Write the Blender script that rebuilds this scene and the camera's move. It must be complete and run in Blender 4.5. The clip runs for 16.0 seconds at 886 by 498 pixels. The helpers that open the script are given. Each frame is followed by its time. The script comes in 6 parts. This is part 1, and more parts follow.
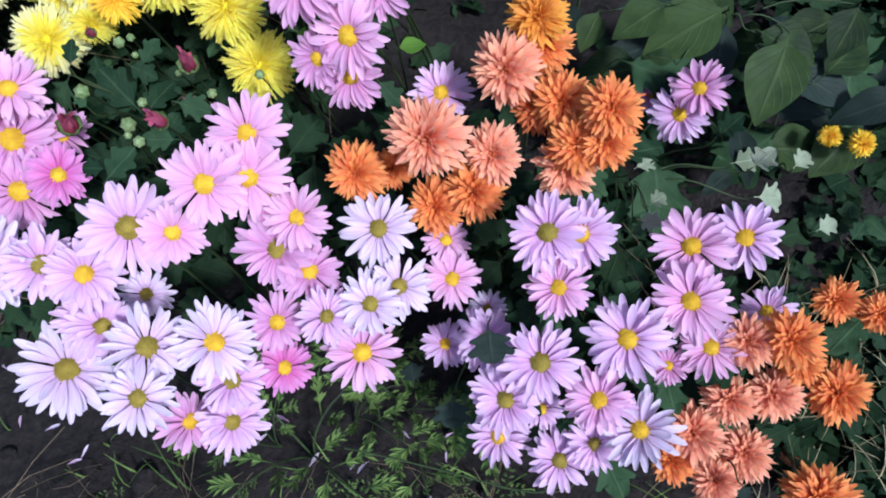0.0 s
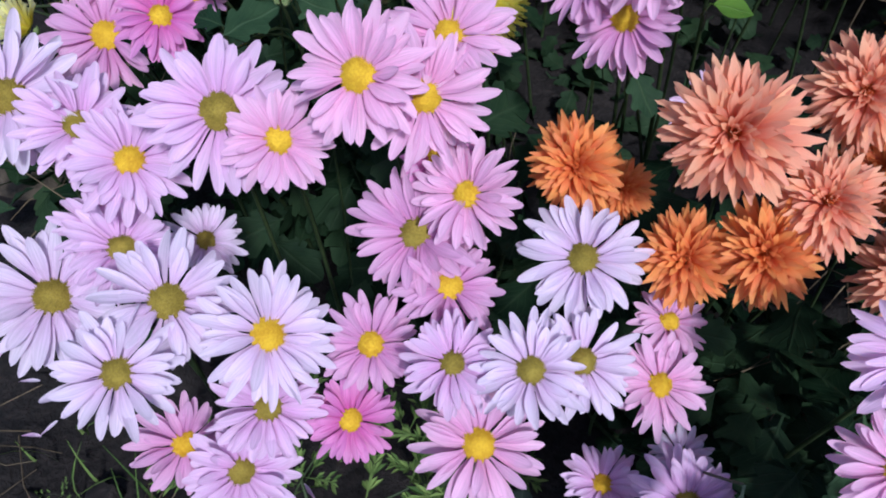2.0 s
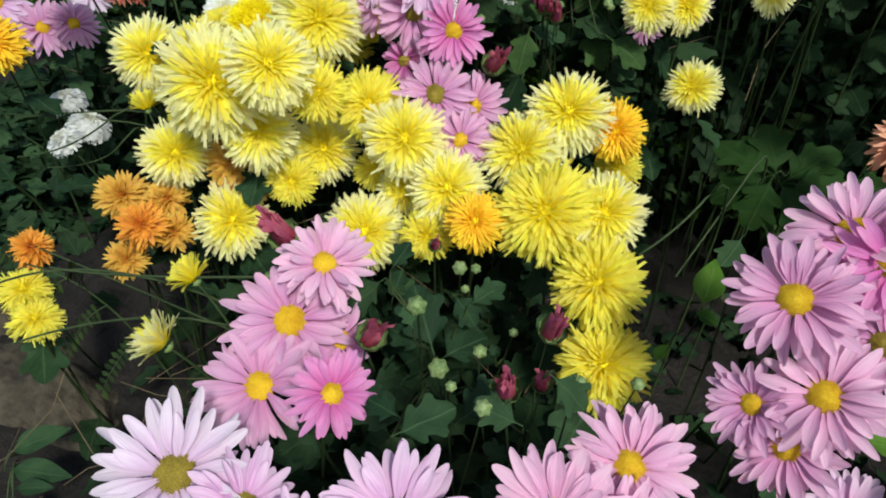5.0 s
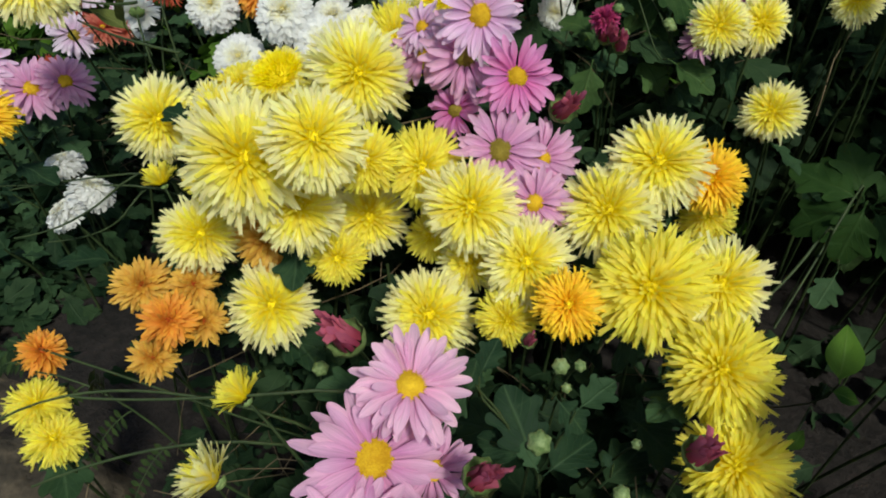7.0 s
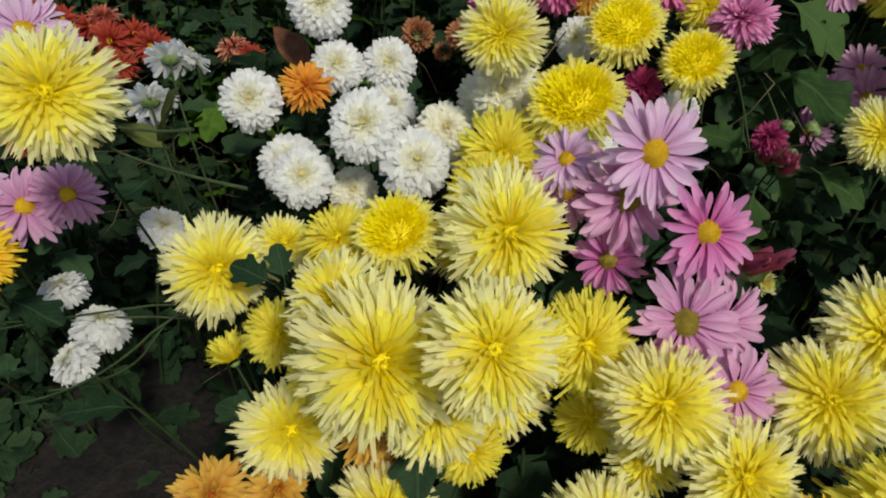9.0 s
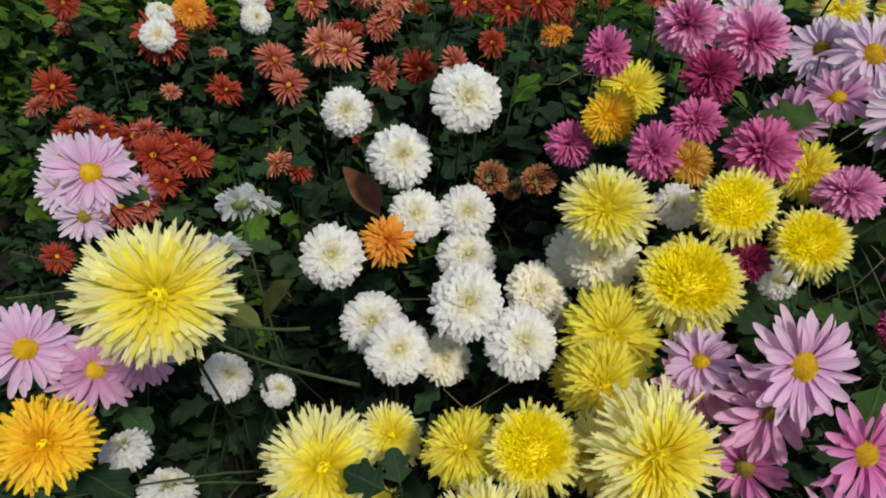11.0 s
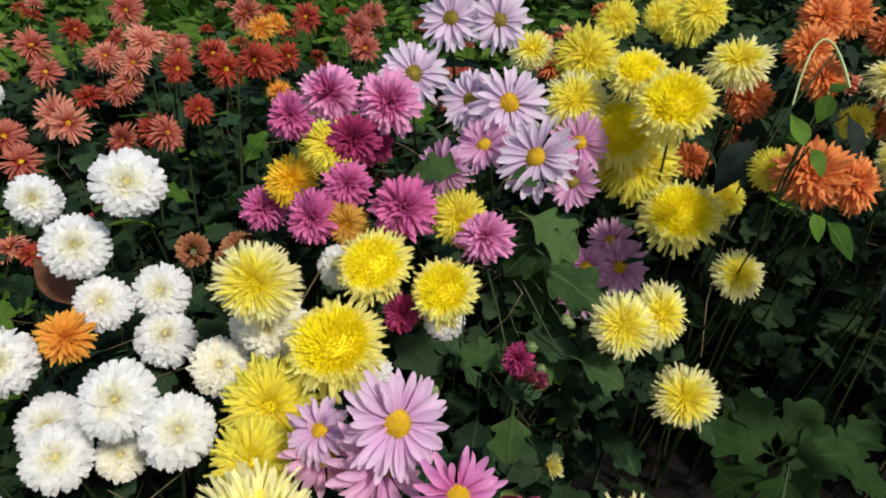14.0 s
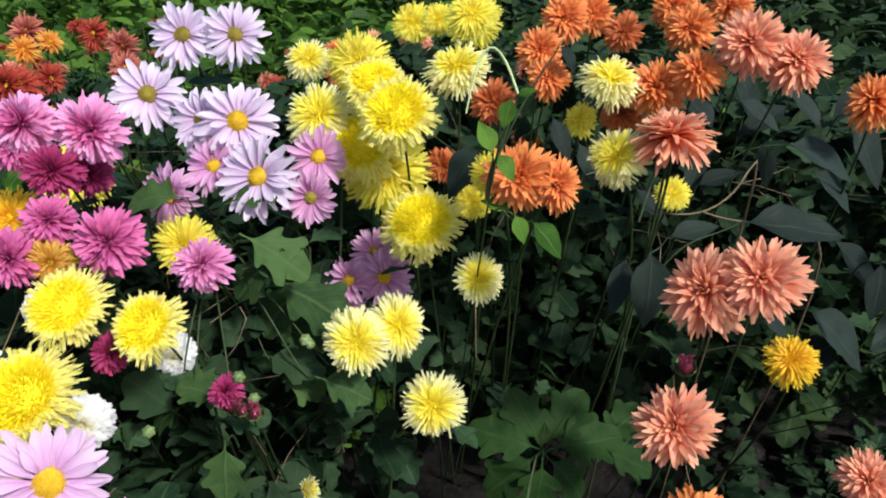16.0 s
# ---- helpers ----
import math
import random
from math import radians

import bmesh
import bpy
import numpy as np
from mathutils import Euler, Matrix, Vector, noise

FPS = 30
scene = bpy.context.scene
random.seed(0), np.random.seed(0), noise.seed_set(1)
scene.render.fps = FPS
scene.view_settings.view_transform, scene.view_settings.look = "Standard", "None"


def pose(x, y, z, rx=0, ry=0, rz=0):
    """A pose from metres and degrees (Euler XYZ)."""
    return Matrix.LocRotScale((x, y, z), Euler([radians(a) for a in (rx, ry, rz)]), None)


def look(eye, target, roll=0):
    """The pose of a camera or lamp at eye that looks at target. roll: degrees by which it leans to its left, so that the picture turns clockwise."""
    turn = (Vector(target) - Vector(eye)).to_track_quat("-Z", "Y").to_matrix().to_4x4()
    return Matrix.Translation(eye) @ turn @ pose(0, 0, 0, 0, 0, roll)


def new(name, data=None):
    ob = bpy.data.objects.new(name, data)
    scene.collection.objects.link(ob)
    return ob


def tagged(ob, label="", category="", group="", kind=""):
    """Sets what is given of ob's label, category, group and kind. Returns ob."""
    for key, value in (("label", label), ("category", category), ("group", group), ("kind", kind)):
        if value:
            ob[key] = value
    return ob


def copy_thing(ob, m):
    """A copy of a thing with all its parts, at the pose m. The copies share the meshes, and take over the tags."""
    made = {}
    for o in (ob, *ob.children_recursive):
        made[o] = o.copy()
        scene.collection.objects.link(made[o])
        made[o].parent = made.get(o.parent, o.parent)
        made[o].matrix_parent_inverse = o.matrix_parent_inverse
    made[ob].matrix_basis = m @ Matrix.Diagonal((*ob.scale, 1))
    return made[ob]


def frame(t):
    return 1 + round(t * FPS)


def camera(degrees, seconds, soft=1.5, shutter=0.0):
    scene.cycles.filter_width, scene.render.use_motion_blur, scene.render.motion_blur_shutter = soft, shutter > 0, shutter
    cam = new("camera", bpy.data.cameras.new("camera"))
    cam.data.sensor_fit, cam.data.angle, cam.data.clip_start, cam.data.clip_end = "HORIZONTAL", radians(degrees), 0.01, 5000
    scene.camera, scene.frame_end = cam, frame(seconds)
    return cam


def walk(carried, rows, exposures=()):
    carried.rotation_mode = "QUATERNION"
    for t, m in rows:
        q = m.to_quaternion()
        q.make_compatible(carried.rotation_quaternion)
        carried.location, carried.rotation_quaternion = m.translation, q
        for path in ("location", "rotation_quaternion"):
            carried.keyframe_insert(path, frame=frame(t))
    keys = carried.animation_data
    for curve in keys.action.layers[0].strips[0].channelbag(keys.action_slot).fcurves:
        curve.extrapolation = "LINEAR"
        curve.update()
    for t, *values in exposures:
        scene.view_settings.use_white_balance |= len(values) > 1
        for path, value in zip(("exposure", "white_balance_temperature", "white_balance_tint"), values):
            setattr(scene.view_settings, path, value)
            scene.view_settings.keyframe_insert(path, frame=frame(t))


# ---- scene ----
cam = camera(66.0, 16.0, 1.9)
PATH = [
    (0, (0.0380, 0.0859, 0.7303), (-0.0753, 0.5548, -0.1456), -12.66),
    (0.5, (0.0261, 0.1141, 0.6700), (-0.1136, 0.5806, -0.2034), -13.95),
    (1, (0.0089, 0.1278, 0.6110), (-0.1692, 0.6345, -0.2325), -11.14),
    (1.5, (-0.0183, 0.1408, 0.5668), (-0.2174, 0.6874, -0.2466), -5.42),
    (2, (-0.0504, 0.1393, 0.5326), (-0.3080, 0.7111, -0.2463), -0.64),
    (2.5, (-0.1027, 0.1393, 0.5317), (-0.3674, 0.7653, -0.2017), 6.31),
    (3, (-0.1318, 0.1373, 0.5373), (-0.3932, 0.7922, -0.1717), 7.30),
    (3.5, (-0.1396, 0.1461, 0.5518), (-0.3960, 0.8355, -0.1258), 8.00),
    (4, (-0.1445, 0.1558, 0.5683), (-0.4080, 0.8751, -0.0745), 8.16),
    (4.5, (-0.1555, 0.1595, 0.5900), (-0.4489, 0.8927, -0.0234), 6.36),
    (4.7, (-0.1613, 0.1594, 0.5993), (-0.4675, 0.8995, 0.0005), 6.17),
    (5.2, (-0.1640, 0.1605, 0.6156), (-0.4935, 0.9133, 0.0434), 5.19),
    (5.7, (-0.1603, 0.1630, 0.6223), (-0.4994, 0.9245, 0.0669), 4.80),
    (6.2, (-0.1682, 0.1730, 0.6225), (-0.5046, 0.9398, 0.0738), 4.52),
    (6.8, (-0.2187, 0.2041, 0.6189), (-0.5374, 0.9730, 0.0646), 3.69),
    (7, (-0.2538, 0.2185, 0.6122), (-0.5624, 0.9696, 0.0286), 1.95),
    (7.5, (-0.3148, 0.2563, 0.6141), (-0.6045, 1.0254, 0.0444), 2.12),
    (8, (-0.3517, 0.2835, 0.6227), (-0.6133, 1.0625, 0.0527), 2.80),
    (8.5, (-0.3861, 0.3011, 0.6267), (-0.6254, 1.0845, 0.0530), 3.42),
    (9, (-0.4220, 0.3059, 0.6339), (-0.6567, 1.0917, 0.0617), 3.36),
    (9.5, (-0.4558, 0.3105, 0.6413), (-0.6933, 1.1001, 0.0755), 3.48),
    (9.7, (-0.4703, 0.3124, 0.6455), (-0.7140, 1.1032, 0.0841), 3.42),
    (10.2, (-0.4987, 0.3194, 0.6586), (-0.7456, 1.1202, 0.1135), 3.58),
    (10.7, (-0.5141, 0.3298, 0.6771), (-0.7575, 1.1488, 0.1585), 3.83),
    (11.2, (-0.5159, 0.3413, 0.6947), (-0.7477, 1.1798, 0.2020), 3.99),
    (11.8, (-0.4986, 0.3535, 0.7059), (-0.7049, 1.2075, 0.2283), 3.79),
    (12, (-0.4874, 0.3589, 0.7067), (-0.6777, 1.2176, 0.2309), 3.52),
    (12.5, (-0.4656, 0.3654, 0.7087), (-0.6341, 1.2282, 0.2321), 3.19),
    (13, (-0.4338, 0.3712, 0.7192), (-0.5787, 1.2399, 0.2456), 2.95),
    (13.5, (-0.3984, 0.3741, 0.7296), (-0.4990, 1.2536, 0.2643), 2.38),
    (14, (-0.3696, 0.3730, 0.7318), (-0.4340, 1.2544, 0.2637), 1.87),
    (14.5, (-0.3355, 0.3795, 0.7308), (-0.3611, 1.2596, 0.2567), 1.36),
    (15, (-0.2972, 0.3863, 0.7300), (-0.2874, 1.2653, 0.2533), 0.93),
    (15.5, (-0.2637, 0.3893, 0.7285), (-0.2161, 1.2658, 0.2496), 0.80),
    (16, (-0.2337, 0.3907, 0.7425), (-0.1668, 1.2729, 0.2766), 1.06),
]
EXPOSURES = [(0, 0.7, 5300, 12), (1.5, 0.4, 5400, 14), (2.5, 0.35, 5500, 13), (3.5, 0.37, 5800, 5), (4.7, 0.4, 6300, -2), (7.5, 0.05, 6700, -1), (9, -0.1, 6900, 2), (12.2, 0.1, 6900, 6), (13.5, 0.25, 6800, 8), (14.5, 0.36, 6600, 9), (16, 0.8, 6200, 8)]

walk(cam, [(t, look(eye, target, roll)) for t, eye, target, roll in PATH], EXPOSURES)

# ---- light ----
SUN_LIFT, SUN_TURN = 48.0, 138.0          # height above the horizon and compass heading of the sun, degrees
world = bpy.data.worlds.new("sky")
scene.world = world
world.use_nodes = True
wn = world.node_tree
sky = wn.nodes.new("ShaderNodeTexSky")
sky.sky_type, sky.sun_disc = "NISHITA", False
sky.dust_density = 1.5
sky.sun_elevation, sky.sun_rotation = radians(SUN_LIFT), radians(SUN_TURN)
wn.links.new(sky.outputs[0], wn.nodes["Background"].inputs[0])
wn.nodes["Background"].inputs[1].default_value = 0.11
sun_data = bpy.data.lights.new("sun", "SUN")
sun_data.energy, sun_data.angle, sun_data.color = 3.6, radians(7.0), (1.0, 0.96, 0.90)
sun = new("sun", sun_data)
a, e = radians(SUN_TURN), radians(SUN_LIFT)
sun.matrix_world = look((3 * math.sin(a) * math.cos(e), 3 * math.cos(a) * math.cos(e), 3 * math.sin(e)), (0, 0, 0))


# ---- materials ----
def material(name):
    m = bpy.data.materials.new(name)
    m.use_nodes = True
    return m, m.node_tree.nodes, m.node_tree.links, m.node_tree.nodes["Principled BSDF"]


def node(nodes, kind, **values):
    n = nodes.new("ShaderNode" + kind)
    for key, value in values.items():
        n.inputs[key.replace("_", " ")].default_value = value
    return n


def sheer(m, nodes, links, bsdf, colour, share):
    """Lets part of the light through a thin petal or leaf."""
    glow = node(nodes, "BsdfTranslucent")
    links.new(colour, glow.inputs["Color"])
    mix = node(nodes, "MixShader", Fac=share)
    links.new(bsdf.outputs[0], mix.inputs[1])
    links.new(glow.outputs[0], mix.inputs[2])
    links.new(mix.outputs[0], nodes["Material Output"].inputs["Surface"])


def petal_material(name, base, tip, joined=False, streak=0.09, share=0.5, rough=0.6):
    """Petal from its base colour to its tip colour, with fine lengthwise streaks; pieces differ a little."""
    m, nodes, links, bsdf = material(name)
    uv = node(nodes, "UVMap")
    cut = node(nodes, "SeparateXYZ")
    links.new(uv.outputs[0], cut.inputs[0])
    ramp = node(nodes, "ValToRGB")
    ramp.color_ramp.elements[0].position, ramp.color_ramp.elements[1].position = (0.2, 0.85) if joined else (0.12, 0.75)
    ramp.color_ramp.elements[0].color, ramp.color_ramp.elements[1].color = (*base, 1), (*tip, 1)
    links.new(cut.outputs[0], ramp.inputs[0])
    stretch = node(nodes, "Mapping", Scale=(1.2, 11.0, 1.0))
    links.new(uv.outputs[0], stretch.inputs[0])
    if joined:
        luck = node(nodes, "NewGeometry").outputs["Random Per Island"]
    else:
        luck = node(nodes, "ObjectInfo").outputs["Random"]
    shift = node(nodes, "CombineXYZ")
    scale = node(nodes, "Math")
    scale.operation = "MULTIPLY"
    scale.inputs[1].default_value = 37.0
    links.new(luck, scale.inputs[0])
    links.new(scale.outputs[0], shift.inputs[0])
    links.new(scale.outputs[0], shift.inputs[2])
    links.new(shift.outputs[0], stretch.inputs["Location"])
    grain = node(nodes, "TexNoise", Scale=1.0, Detail=3.0, Roughness=0.6)
    links.new(stretch.outputs[0], grain.inputs["Vector"])
    fade = node(nodes, "MapRange", From_Min=0.3, From_Max=0.7, To_Min=1.0 - streak * 1.5, To_Max=1.0 + streak * 0.6)
    links.new(grain.outputs["Fac"], fade.inputs["Value"])
    vary = node(nodes, "MapRange", To_Min=0.95, To_Max=1.1)
    links.new(luck, vary.inputs["Value"])
    both = node(nodes, "Math")
    both.operation = "MULTIPLY"
    links.new(fade.outputs[0], both.inputs[0])
    links.new(vary.outputs[0], both.inputs[1])
    tint = node(nodes, "HueSaturation", Saturation=1.0, Fac=1.0)
    links.new(both.outputs[0], tint.inputs["Value"])
    turn = node(nodes, "MapRange", To_Min=0.49, To_Max=0.51)
    links.new(luck, turn.inputs["Value"])
    links.new(turn.outputs[0], tint.inputs["Hue"])
    links.new(ramp.outputs[0], tint.inputs["Color"])
    links.new(tint.outputs[0], bsdf.inputs["Base Color"])
    bump = node(nodes, "Bump", Strength=0.15 if joined else 0.35, Distance=0.0006)
    links.new(grain.outputs["Fac"], bump.inputs["Height"])
    links.new(bump.outputs[0], bsdf.inputs["Normal"])
    bsdf.inputs["Roughness"].default_value = rough
    bsdf.inputs["Specular IOR Level"].default_value = 0.3
    sheer(m, nodes, links, bsdf, tint.outputs[0], share)
    return m


def leaf_material(name, dark, light, vein, joined=False, share=0.1, rough=0.6):
    """Leaf with a pale midrib and side veins, blotched green."""
    m, nodes, links, bsdf = material(name)
    uv = node(nodes, "UVMap")
    cut = node(nodes, "SeparateXYZ")
    links.new(uv.outputs[0], cut.inputs[0])
    luck = node(nodes, "NewGeometry").outputs["Random Per Island"] if joined else node(nodes, "ObjectInfo").outputs["Random"]
    place = node(nodes, "NewGeometry").outputs["Position"]
    blotch = node(nodes, "TexNoise", Scale=70.0, Detail=4.0)
    links.new(place, blotch.inputs["Vector"])
    mixed = node(nodes, "Math")
    mixed.operation = "ADD"
    half = node(nodes, "Math")
    half.operation = "MULTIPLY_ADD"
    half.inputs[1].default_value, half.inputs[2].default_value = 0.7, -0.35
    links.new(luck, half.inputs[0])
    links.new(blotch.outputs["Fac"], mixed.inputs[0])
    links.new(half.outputs[0], mixed.inputs[1])
    ramp = node(nodes, "ValToRGB")
    ramp.color_ramp.elements[0].position, ramp.color_ramp.elements[1].position = 0.2, 0.85
    ramp.color_ramp.elements[0].color, ramp.color_ramp.elements[1].color = (*dark, 1), (*light, 1)
    links.new(mixed.outputs[0], ramp.inputs[0])
    # midrib: distance from the middle line; side veins: slanted waves
    off = node(nodes, "Math")
    off.operation = "ABSOLUTE"
    centre = node(nodes, "Math")
    centre.operation = "SUBTRACT"
    centre.inputs[1].default_value = 0.5
    links.new(cut.outputs[1], centre.inputs[0])
    links.new(centre.outputs[0], off.inputs[0])
    rib = node(nodes, "MapRange", From_Min=0.0, From_Max=0.05, To_Min=1.0, To_Max=0.0)
    links.new(off.outputs[0], rib.inputs["Value"])
    slant = node(nodes, "Math")
    slant.operation = "MULTIPLY_ADD"
    slant.inputs[1].default_value = -0.9
    links.new(off.outputs[0], slant.inputs[0])
    links.new(cut.outputs[0], slant.inputs[2])
    wave = node(nodes, "Math")
    wave.operation = "PINGPONG"
    wave.inputs[1].default_value = 0.07
    links.new(slant.outputs[0], wave.inputs[0])
    side = node(nodes, "MapRange", From_Min=0.0, From_Max=0.014, To_Min=0.5, To_Max=0.0)
    links.new(wave.outputs[0], side.inputs["Value"])
    most = node(nodes, "Math")
    most.operation = "MAXIMUM"
    links.new(rib.outputs[0], most.inputs[0])
    links.new(side.outputs[0], most.inputs[1])
    less = node(nodes, "Math")
    less.operation = "MULTIPLY"
    less.inputs[1].default_value = 0.55
    links.new(most.outputs[0], less.inputs[0])
    mix = node(nodes, "MixRGB", Color2=(*vein, 1))
    links.new(less.outputs[0], mix.inputs[0])
    links.new(ramp.outputs[0], mix.inputs[1])
    links.new(mix.outputs[0], bsdf.inputs["Base Color"])
    bump = node(nodes, "Bump", Strength=0.5, Distance=0.001)
    bump.invert = True
    links.new(most.outputs[0], bump.inputs["Height"])
    links.new(bump.outputs[0], bsdf.inputs["Normal"])
    bsdf.inputs["Roughness"].default_value = rough
    bsdf.inputs["Specular IOR Level"].default_value = 0.06
    sheer(m, nodes, links, bsdf, mix.outputs[0], share)
    return m


def speckled(name, dark, light, scale, rough=0.7, bump=0.4, depth=0.002):
    m, nodes, links, bsdf = material(name)
    place = node(nodes, "NewGeometry").outputs["Position"]
    grain = node(nodes, "TexNoise", Scale=scale, Detail=6.0, Roughness=0.65)
    links.new(place, grain.inputs["Vector"])
    wide = node(nodes, "TexNoise", Scale=scale * 0.13, Detail=2.0)
    links.new(place, wide.inputs["Vector"])
    mean = node(nodes, "Math")
    mean.operation = "MULTIPLY_ADD"
    mean.inputs[1].default_value = 0.6
    links.new(wide.outputs["Fac"], mean.inputs[0])
    low = node(nodes, "Math")
    low.operation = "MULTIPLY_ADD"
    low.inputs[1].default_value, low.inputs[2].default_value = 1.0, -0.3
    links.new(grain.outputs["Fac"], low.inputs[0])
    links.new(low.outputs[0], mean.inputs[2])
    ramp = node(nodes, "ValToRGB")
    ramp.color_ramp.elements[0].position, ramp.color_ramp.elements[1].position = 0.3, 0.75
    ramp.color_ramp.elements[0].color, ramp.color_ramp.elements[1].color = (*dark, 1), (*light, 1)
    links.new(mean.outputs[0], ramp.inputs[0])
    links.new(ramp.outputs[0], bsdf.inputs["Base Color"])
    relief = node(nodes, "Bump", Strength=bump, Distance=depth)
    links.new(grain.outputs["Fac"], relief.inputs["Height"])
    links.new(relief.outputs[0], bsdf.inputs["Normal"])
    bsdf.inputs["Roughness"].default_value = rough
    bsdf.inputs["Specular IOR Level"].default_value = 0.25
    return m


DAISY = {  # colour name: (base, tip, words)
    "lilac": ((0.71, 0.41, 0.67), (0.77, 0.56, 0.75), "pale lilac"),
    "pale": ((0.70, 0.50, 0.70), (0.76, 0.65, 0.77), "whitish lilac"),
    "pink": ((0.76, 0.38, 0.61), (0.80, 0.51, 0.69), "clear pink"),
    "mauve": ((0.65, 0.28, 0.53), (0.73, 0.43, 0.63), "mauve pink"),
    "rose": ((0.62, 0.13, 0.42), (0.72, 0.30, 0.58), "deep rose pink"),
}
DOUBLE = {
    "lemon": ((0.88, 0.79, 0.07), (0.91, 0.88, 0.50), "pale lemon yellow"),
    "yellow": ((0.88, 0.755, 0.02), (0.90, 0.84, 0.15), "bright yellow"),
    "canary": ((0.88, 0.745, 0.006), (0.91, 0.86, 0.30), "canary yellow"),
    "saffron": ((0.88, 0.755, 0.005), (0.90, 0.82, 0.03), "deep yellow"),
    "gold": ((0.85, 0.47, 0.01), (0.89, 0.63, 0.04), "golden yellow"),
    "bronze": ((0.60, 0.26, 0.02), (0.72, 0.46, 0.09), "golden bronze"),
    "amber": ((0.70, 0.22, 0.02), (0.80, 0.39, 0.06), "amber orange"),
    "orange": ((0.68, 0.12, 0.025), (0.83, 0.33, 0.10), "burnt orange"),
    "salmon": ((0.72, 0.16, 0.075), (0.84, 0.43, 0.265), "salmon orange"),
    "rust": ((0.50, 0.10, 0.025), (0.64, 0.21, 0.07), "rusty orange"),
    "white": ((0.85, 0.85, 0.80), (0.88, 0.88, 0.88), "snow white"),
    "cream": ((0.84, 0.78, 0.45), (0.86, 0.84, 0.74), "creamy white"),
    "magenta": ((0.44, 0.035, 0.19), (0.69, 0.18, 0.41), "dark magenta"),
    "crimson": ((0.26, 0.012, 0.06), (0.42, 0.045, 0.16), "crimson purple"),
    "rose": ((0.58, 0.09, 0.32), (0.82, 0.39, 0.62), "rose pink"),
    "pink": ((0.60, 0.10, 0.34), (0.78, 0.34, 0.58), "bright pink"),
    "ivory": ((0.85, 0.80, 0.48), (0.87, 0.87, 0.82), "ivory"),
    "tan": ((0.36, 0.13, 0.05), (0.56, 0.27, 0.14), "tan bronze"),
    "bud": ((0.36, 0.05, 0.10), (0.55, 0.14, 0.23), "crimson pink"),
    "red": ((0.32, 0.025, 0.013), (0.45, 0.072, 0.04), "dark red"),
    "coral": ((0.52, 0.10, 0.06), (0.70, 0.31, 0.21), "faded coral red"),
    "brick": ((0.40, 0.058, 0.038), (0.56, 0.19, 0.13), "brick red"),
}
PETAL = {c: petal_material("petal_" + c, b, t, streak=0.14) for c, (b, t, w) in DAISY.items()}
RAY = {c: petal_material("ray_" + c, b, t, joined=True, streak=0.06, share=0.66 if c in ("white", "ivory", "lemon", "canary", "saffron", "yellow") else 0.5) for c, (b, t, w) in DOUBLE.items()}
HEART = {
    "yellow": speckled("florets_yellow", (0.46, 0.25, 0.006), (0.74, 0.52, 0.03), 900, 0.7, 0.6),
    "amber": speckled("florets_amber", (0.40, 0.06, 0.01), (0.66, 0.16, 0.03), 900, 0.7, 0.6),
    "lemon": speckled("florets_lemon", (0.82, 0.66, 0.01), (0.88, 0.76, 0.03), 900, 0.7, 0.6),
    "pale": speckled("florets_pale", (0.55, 0.46, 0.12), (0.80, 0.74, 0.36), 900, 0.7, 0.6),
    "olive": speckled("florets_olive", (0.16, 0.115, 0.012), (0.36, 0.28, 0.045), 900, 0.7, 0.6),
}
STEM = speckled("stem_green", (0.014, 0.026, 0.008), (0.036, 0.055, 0.018), 120, 0.6)
TENDRIL = speckled("tendril_pale", (0.26, 0.32, 0.12), (0.46, 0.52, 0.26), 200, 0.5)
WOODY = speckled("stem_brown", (0.06, 0.045, 0.025), (0.16, 0.12, 0.07), 120, 0.75)
SEPAL = speckled("sepal_green", (0.07, 0.12, 0.035), (0.20, 0.27, 0.10), 260, 0.6)
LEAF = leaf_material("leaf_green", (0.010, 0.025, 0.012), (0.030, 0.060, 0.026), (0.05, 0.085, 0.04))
# far shoots: sunlight put into a brighter green; young oval leaves share it
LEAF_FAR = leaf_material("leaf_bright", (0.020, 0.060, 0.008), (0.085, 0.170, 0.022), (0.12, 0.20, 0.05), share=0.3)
# low leaves: darker than the shoots' green, shade between the stalks painted in
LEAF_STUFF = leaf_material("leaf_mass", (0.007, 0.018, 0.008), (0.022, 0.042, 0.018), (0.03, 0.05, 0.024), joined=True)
# back leaves on the sunny side: sunlight put into a brighter green
LEAF_BACK_LIT = leaf_material("leaf_back_lit", (0.018, 0.050, 0.008), (0.085, 0.165, 0.022), (0.10, 0.18, 0.04), joined=True, share=0.32)
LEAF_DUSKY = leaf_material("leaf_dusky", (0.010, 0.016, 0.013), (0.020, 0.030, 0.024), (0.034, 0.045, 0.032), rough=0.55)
LEAF_DRY = leaf_material("leaf_dry", (0.06, 0.025, 0.015), (0.20, 0.09, 0.05), (0.16, 0.08, 0.04))
# the same back leaves on the other side: shade put into the colour
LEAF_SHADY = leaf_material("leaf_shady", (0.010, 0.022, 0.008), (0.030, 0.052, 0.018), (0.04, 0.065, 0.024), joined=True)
WEED = leaf_material("weed_green", (0.035, 0.07, 0.018), (0.15, 0.22, 0.06), (0.14, 0.20, 0.06), joined=True)
# soil tone lowered: the shade under the plants is put into the colour
SOIL = speckled("soil", (0.005, 0.0042, 0.0038), (0.024, 0.019, 0.017), 90, 0.95, 1.0, 0.01)


